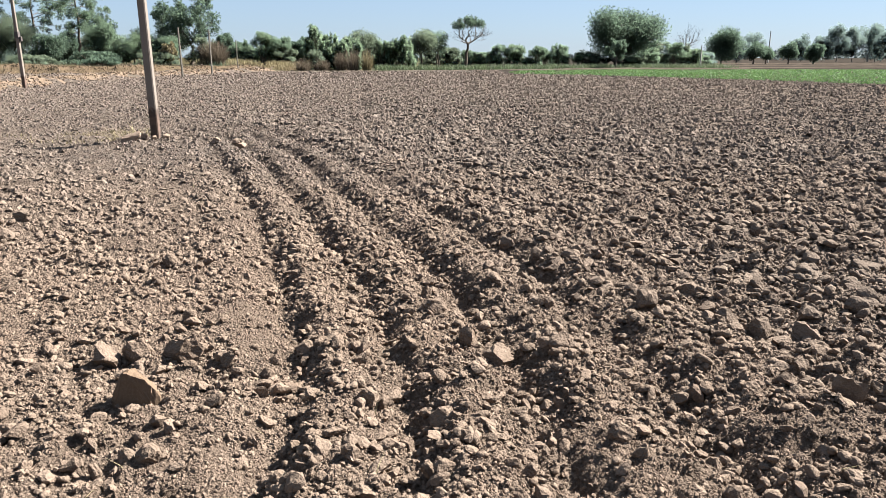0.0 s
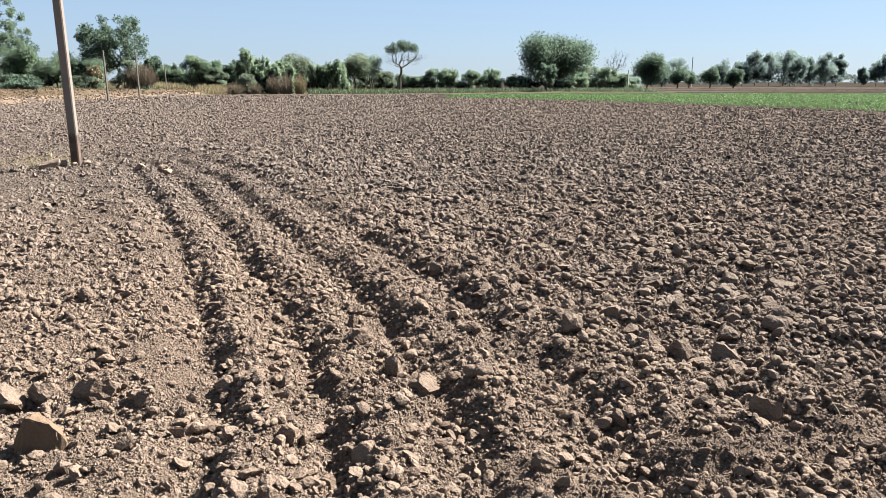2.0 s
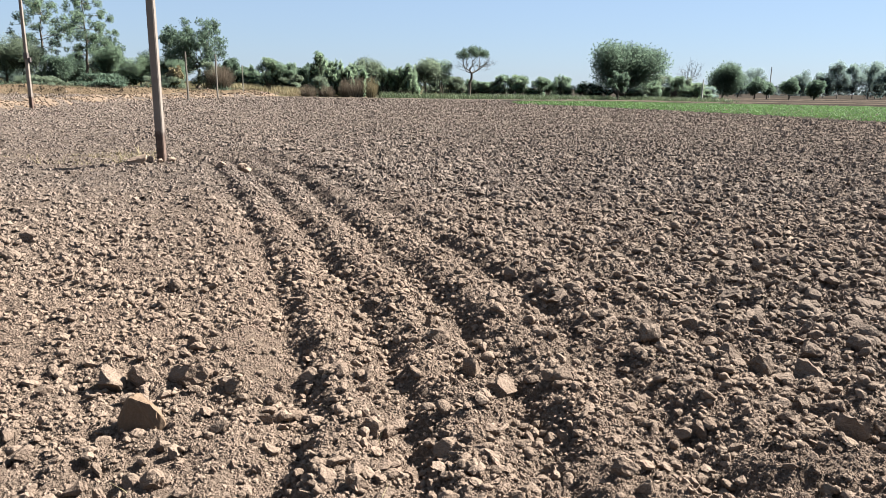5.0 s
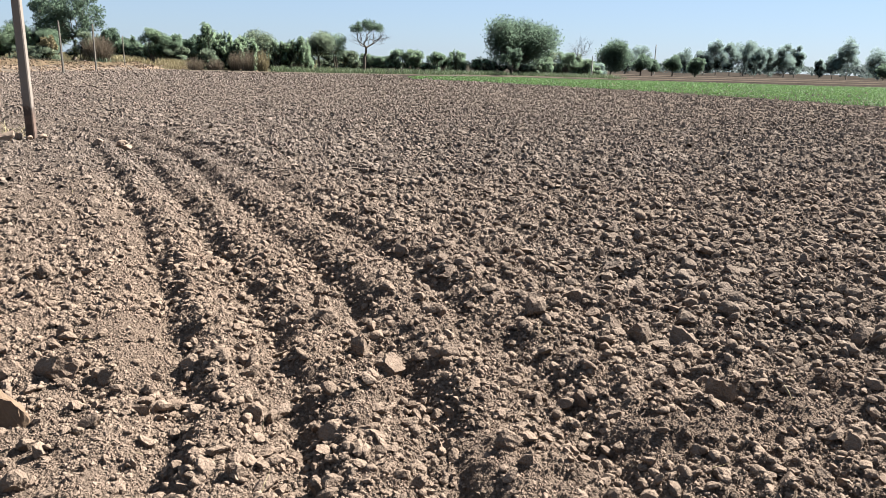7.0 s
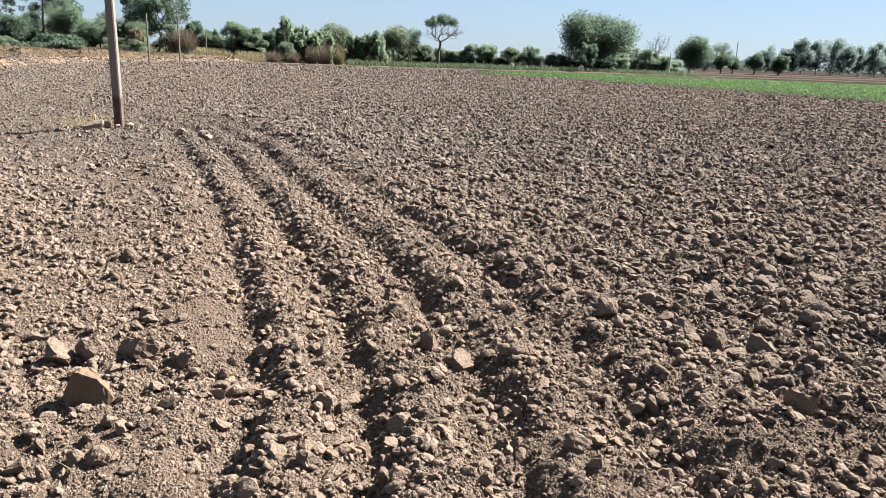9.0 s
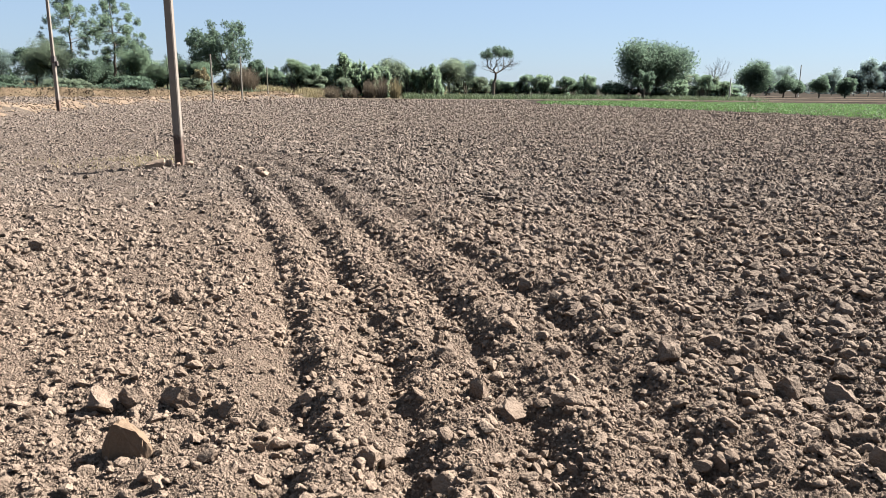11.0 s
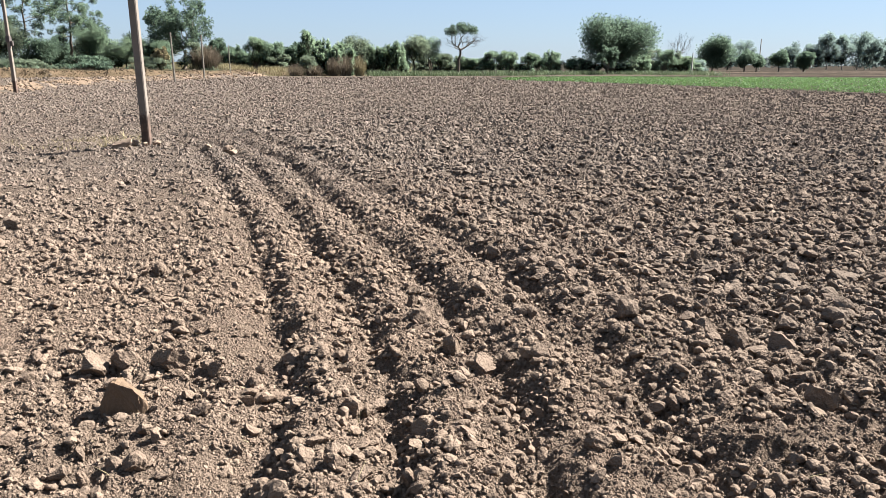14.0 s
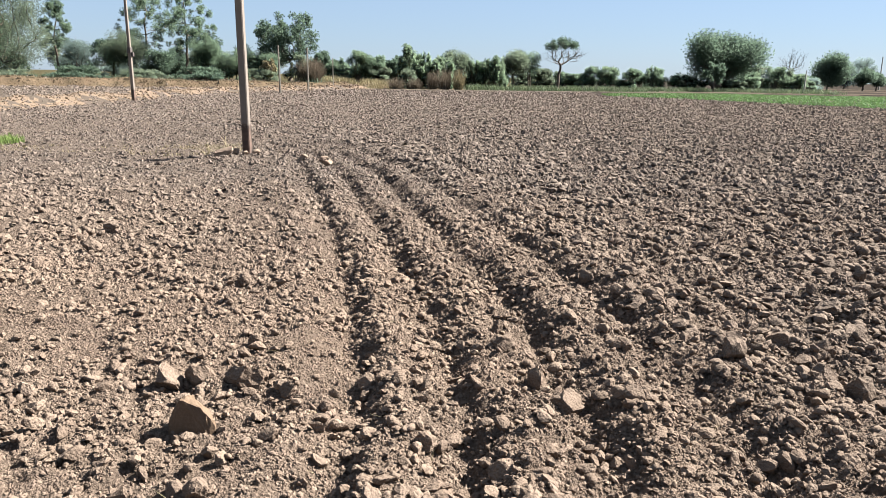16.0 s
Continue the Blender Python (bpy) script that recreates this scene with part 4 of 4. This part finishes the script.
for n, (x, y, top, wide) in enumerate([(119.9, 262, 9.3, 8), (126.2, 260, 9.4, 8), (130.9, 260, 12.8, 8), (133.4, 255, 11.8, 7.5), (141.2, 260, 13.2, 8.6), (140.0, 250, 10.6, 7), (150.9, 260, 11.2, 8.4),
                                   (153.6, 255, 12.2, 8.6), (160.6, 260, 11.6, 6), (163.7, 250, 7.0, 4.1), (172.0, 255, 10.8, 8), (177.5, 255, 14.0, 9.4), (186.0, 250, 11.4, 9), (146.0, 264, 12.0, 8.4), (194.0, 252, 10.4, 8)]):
    tree("eucalyptus_tree", x, y, top, wide, "tall slender far eucalyptus, grey green paled for haze", 140 + n, LEAF_HAZE_GREY, 1700, 0.66, 0.04, 30, 0.32, leader=True, trunk=0.012, skin=BARK_PALE, group="far row of eucalyptus")
tree("orchard_tree", 165.4, 220.0, 5.5, 5.6, "round dark mango tree with short trunk", 160, LEAF_DEEP, 1500, 0.4, 0.1, 12, 0.42, group="round orchard trees")


# ---- grass, crop and verges ----
def sown(n, seed, x0, x1, y0, y1, inside):
    rng = np.random.default_rng(seed)
    x, y = rng.uniform(x0, x1, n), rng.uniform(y0, y1, n)
    ok = inside(x, y)
    return x[ok], y[ok]


def patch(x, y):
    d = np.hypot((x + 13.9) / 3.4, (y - 14.4) / 2.3)
    return (d < 0.95 + 0.3 * smooth_noise(x, y, 0.8, 401)) & (smooth_noise(x, y, 0.35, 402) + 0.6 * smooth_noise(x, y, 1.2, 403) > -0.45)


x, y = sown(26000, 3, -18.5, -9.5, 12.8, 18, patch)
blades("grass_patch", x, y, 0.14, 0.013, GRASS, "patch of bright green grass on the ploughed soil", 4)
x, y = sown(5000, 33, -14, -5.6, 12.3, 16.2, lambda x, y: (np.abs(y - 14.4 - 0.1 * (x + 9)) < 0.9 + 0.8 * smooth_noise(x, y, 0.9, 34)) & (smooth_noise(x, y, 0.4, 35) > 0.1))
blades("sparse_weeds", x, y, 0.07, 0.01, STRAW, "sparse yellowing weeds beside the grass", 34, 0.9)
x, y = sown(62000, 5, 6, 70, 30, 98, lambda x, y: in_crop(x, y) & (np.abs(np.degrees(np.arctan2(x, y))) < 46))
near = np.hypot(x, y)
blades("green_crop", x, y, 0.13, 0.04 + 0.0006 * near, CROP, "low bright green leafy crop in a strip", 6, 0.9)
x, y = sown(16000, 7, -13, 40, 90, 118, lambda x, y: (y - far_edge(x) > 5) & (y - far_edge(x) < 15 + 3 * smooth_noise(x, y, 3, 9)) & (x > -8) & ~in_crop(x, y))
blades("verge_weeds", x, y, 0.62, 0.09, WEED, "knee high green weeds below the hedge", 8, 0.8)
x, y = sown(12000, 9, -26, -15.5, 80, 96, lambda x, y: (y - far_edge(x) > 3.5) & (smooth_noise(x, y, 2.0, 12) > -0.2))
blades("dry_grass", x, y, 0.6, 0.03, STRAW, "tall dry straw coloured grass at the field edge", 10, 0.4)
x, y = sown(26000, 11, -75, -16, 40, 86, lambda x, y: (y > bank_line(x) + 0.2) & (y < bank_line(x) + 9) & (smooth_noise(x, y, 1.5, 13) > -0.1))
blades("bank_grass", x, y, 0.22, 0.03, LEAF_DRY, "short dry grass along the earth bank", 12, 0.5)
x, y = sown(12000, 13, -75, -16, 40, 86, lambda x, y: (y > bank_line(x) + 3) & (smooth_noise(x, y, 2.5, 14) > 0.1))
blades("bank_weeds", x, y, 0.45, 0.06, LEAF_MID, "green weeds growing under the trees", 14, 0.5)
x, y = sown(1500, 15, -8, 8, 1.5, 15, lambda x, y: smooth_noise(x, y, 0.9, 15) > 0.0)
blades("straw_bits", x[:340], y[:340], 0.05, 0.0042, STRAW, "scattered bits of pale dry straw", 16, 2.6)


x, y = sown(400, 41, -6.3, -5.5, 13.9, 14.7, lambda x, y: np.hypot((x + 5.85) / 0.4, (y - 14.3) / 0.35) < 1)
blades("dry_weed_tuft", x[:46], y[:46], 0.26, 0.012, STRAW, "pale dry weed stalks beside the foot of the pole", 42, 1.6)


def earth_bund(points, wide, tall, seed, material):
    """A low ridge of bare earth between far fields."""
    rng = np.random.default_rng(seed)
    way = np.array([(x, y) for x, y in points], float)
    at = np.linspace(0, len(way) - 1, 160)
    x, y = (np.interp(at, np.arange(len(way)), way[:, i]) for i in (0, 1))
    y = y + np.convolve(rng.normal(0, 1.2, 160), np.ones(7) / 7, "same")
    rows = []
    for k, (off, up) in enumerate(((-1, -0.1), (-0.5, 0.7), (0, 1), (0.5, 0.6), (1, -0.1))):
        rows.append(np.stack([x, y + off * wide, 0.03 + up * tall * rng.uniform(0.7, 1.2, 160)], -1))
    verts = np.stack(rows, 1).reshape(-1, 3)
    i = np.arange(159)[:, None, None] * 5 + np.arange(4)[None, :, None]
    faces = (i + np.array([0, 5, 6, 1])).reshape(-1, 4)
    return tagged(new("earth_bund", mesh_of("earth_bund", verts, faces, [material], True)), "low pale earth bund between far fields", "bund", kind="structure")


earth_bund([(14, 100), (60, 116), (110, 122), (200, 140)], 0.8, 0.1, 1, FALLOW)
earth_bund([(40, 140), (90, 150), (160, 165), (260, 190)], 0.9, 0.14, 2, FALLOW)
earth_bund([(-19, 81), (-6, 83.5), (6, 89.5), (20, 99.5), (40, 102)], 0.5, 0.07, 3, FALLOW)
earth_bund([(60, 178), (130, 200), (260, 230)], 1.0, 0.14, 4, FALLOW)


def far_woods():
    rng = np.random.default_rng(91)
    a = np.radians(np.concatenate([rng.uniform(9, 46, 70), rng.uniform(-46, -20, 30)]))
    d = rng.uniform(420, 640, 100)
    c = np.stack([d * np.sin(a), d * np.cos(a), rng.uniform(1.5, 5.5, 100)], -1)
    r = np.stack([rng.uniform(5, 16, 100)] * 2 + [rng.uniform(1.5, 3.5, 100)], -1)
    v, f = leaf_cloud(c, r, 11000, 1.5, rng)
    v[:, 2] = np.maximum(v[:, 2], 0.1)
    return tagged(new("far_woods", mesh_of("far_woods", v, f, [LEAF_WOODS])), "low grey green woods on the horizon", "woods", kind="stuff")


far_woods()


# ---- poles ----
def shaft_mesh(tall, foot, head, bevel):
    """A tapered four-sided shaft with chamfered corners; foot and head are (wide, deep)."""
    bm = bmesh.new()
    rings = []
    for i in range(9):
        t = i / 8
        w, d = (foot[0] + (head[0] - foot[0]) * t) / 2, (foot[1] + (head[1] - foot[1]) * t) / 2
        ring = [(w - bevel, -d), (w, -d + bevel), (w, d - bevel), (w - bevel, d), (-w + bevel, d), (-w, d - bevel), (-w, -d + bevel), (-w + bevel, -d)]
        rings.append([bm.verts.new((x, y, -0.3 + (tall + 0.3) * t)) for x, y in ring])
    for a, b in zip(rings[:-1], rings[1:]):
        for j in range(8):
            bm.faces.new((a[j], a[(j + 1) % 8], b[(j + 1) % 8], b[j]))
    bm.faces.new(rings[-1])
    bm.faces.new(rings[0][::-1])
    me = bpy.data.meshes.new("shaft")
    bm.to_mesh(me)
    bm.free()
    return me


def box_mesh(name, w, d, h, material, bevel=0.01):
    bm = bmesh.new()
    bmesh.ops.create_cube(bm, size=1.0, matrix=Matrix.Diagonal((w, d, h, 1)))
    bmesh.ops.bevel(bm, geom=bm.edges[:], offset=bevel, segments=1, affect="EDGES")
    me = bpy.data.meshes.new(name)
    bm.to_mesh(me)
    bm.free()
    me.materials.append(material)
    return me


def utility_pole(x, y, tall, foot, head, turn, tip_x, tip_y, label, material, bevel=0.015):
    base = new("utility_pole")
    base.matrix_world = Matrix.Translation((x, y, ground_at(x, y))) @ pose(0, 0, 0, tip_x, tip_y, turn)
    me = shaft_mesh(tall, foot, head, bevel)
    me.materials.append(material)
    part("shaft", me, base)
    return tagged(base, label, "pole", "poles along the field")


utility_pole(-5.17, 13.85, 7.5, (0.152, 0.105), (0.13, 0.09), -9, 0, -1.0, "tapered grey concrete pole with muddy foot", CONCRETE)
far_pole = utility_pole(-20.4, 38.0, 7.6, (0.19, 0.14), (0.11, 0.09), -12, 0, -1.2, "leaning concrete pole with a dark iron clamp", CONCRETE)
clamp = part("clamp", box_mesh("clamp", 0.22, 0.17, 0.3, DARKIRON), far_pole, "dark iron clamp band")
clamp.location = (0, 0, 2.5)
bracket = part("bracket", box_mesh("bracket", 0.14, 0.1, 0.22, DARKIRON), far_pole, "small iron bracket")
bracket.location = (0.16, 0, 2.3)
for x, y, tall, thick, lean in ((-19.5, 58.6, 3.6, 0.12, -1.5), (-20.4, 69.2, 3.8, 0.13, -1.0), (-20.9, 80.0, 2.9, 0.1, -1.5)):
    utility_pole(x, y, tall, (thick, thick), (thick * 0.8, thick * 0.8), 50, 0, lean, "thin grey post standing at the field edge", WOODPOST, 0.01)
utility_pole(77.0, 185.0, 7.4, (0.24, 0.24), (0.18, 0.18), 48, 0, 0, "far pale post among orchard trees", PALEPOST, 0.02)
utility_pole(40.9, 124.0, 3.3, (0.3, 0.25), (0.12, 0.1), 48, 0, 2, "broken pale tree post beyond the crop", PALEPOST, 0.02)


# ---- smaller clods, one by one, where the walk passes nearest ----
def field_clods():
    rng = np.random.default_rng(31)
    shapes = []
    for k in range(16):
        v, f = lump_shape(2, 700 + k, 6, 0.09)
        shapes.append(mesh_of("clod", v, f, [CLOD], k % 2 == 0))
    n = 300
    x, y = rng.uniform(-2.0, 2.9, n), rng.uniform(2.1, 5.6, n)
    u, _ = beside_track(x, y)
    size = rng.uniform(0.026, 0.055, n) * (1 + 0.35 * step(u, 1.0, 1.8) - 0.35 * step(-u, 0.45, 0.6))
    z = height(x, y, np.full(n, 0.02))
    for i in range(n):
        ob = new("clod", shapes[i % 16])
        ob.parent = ground
        s = float(size[i])
        ob.matrix_world = pose(x[i], y[i], z[i] + s * 0.18, *rng.uniform(-30, 30, 2), rng.uniform(0, 360)) @ Matrix.Diagonal((s, s, s, 1))


field_clods()
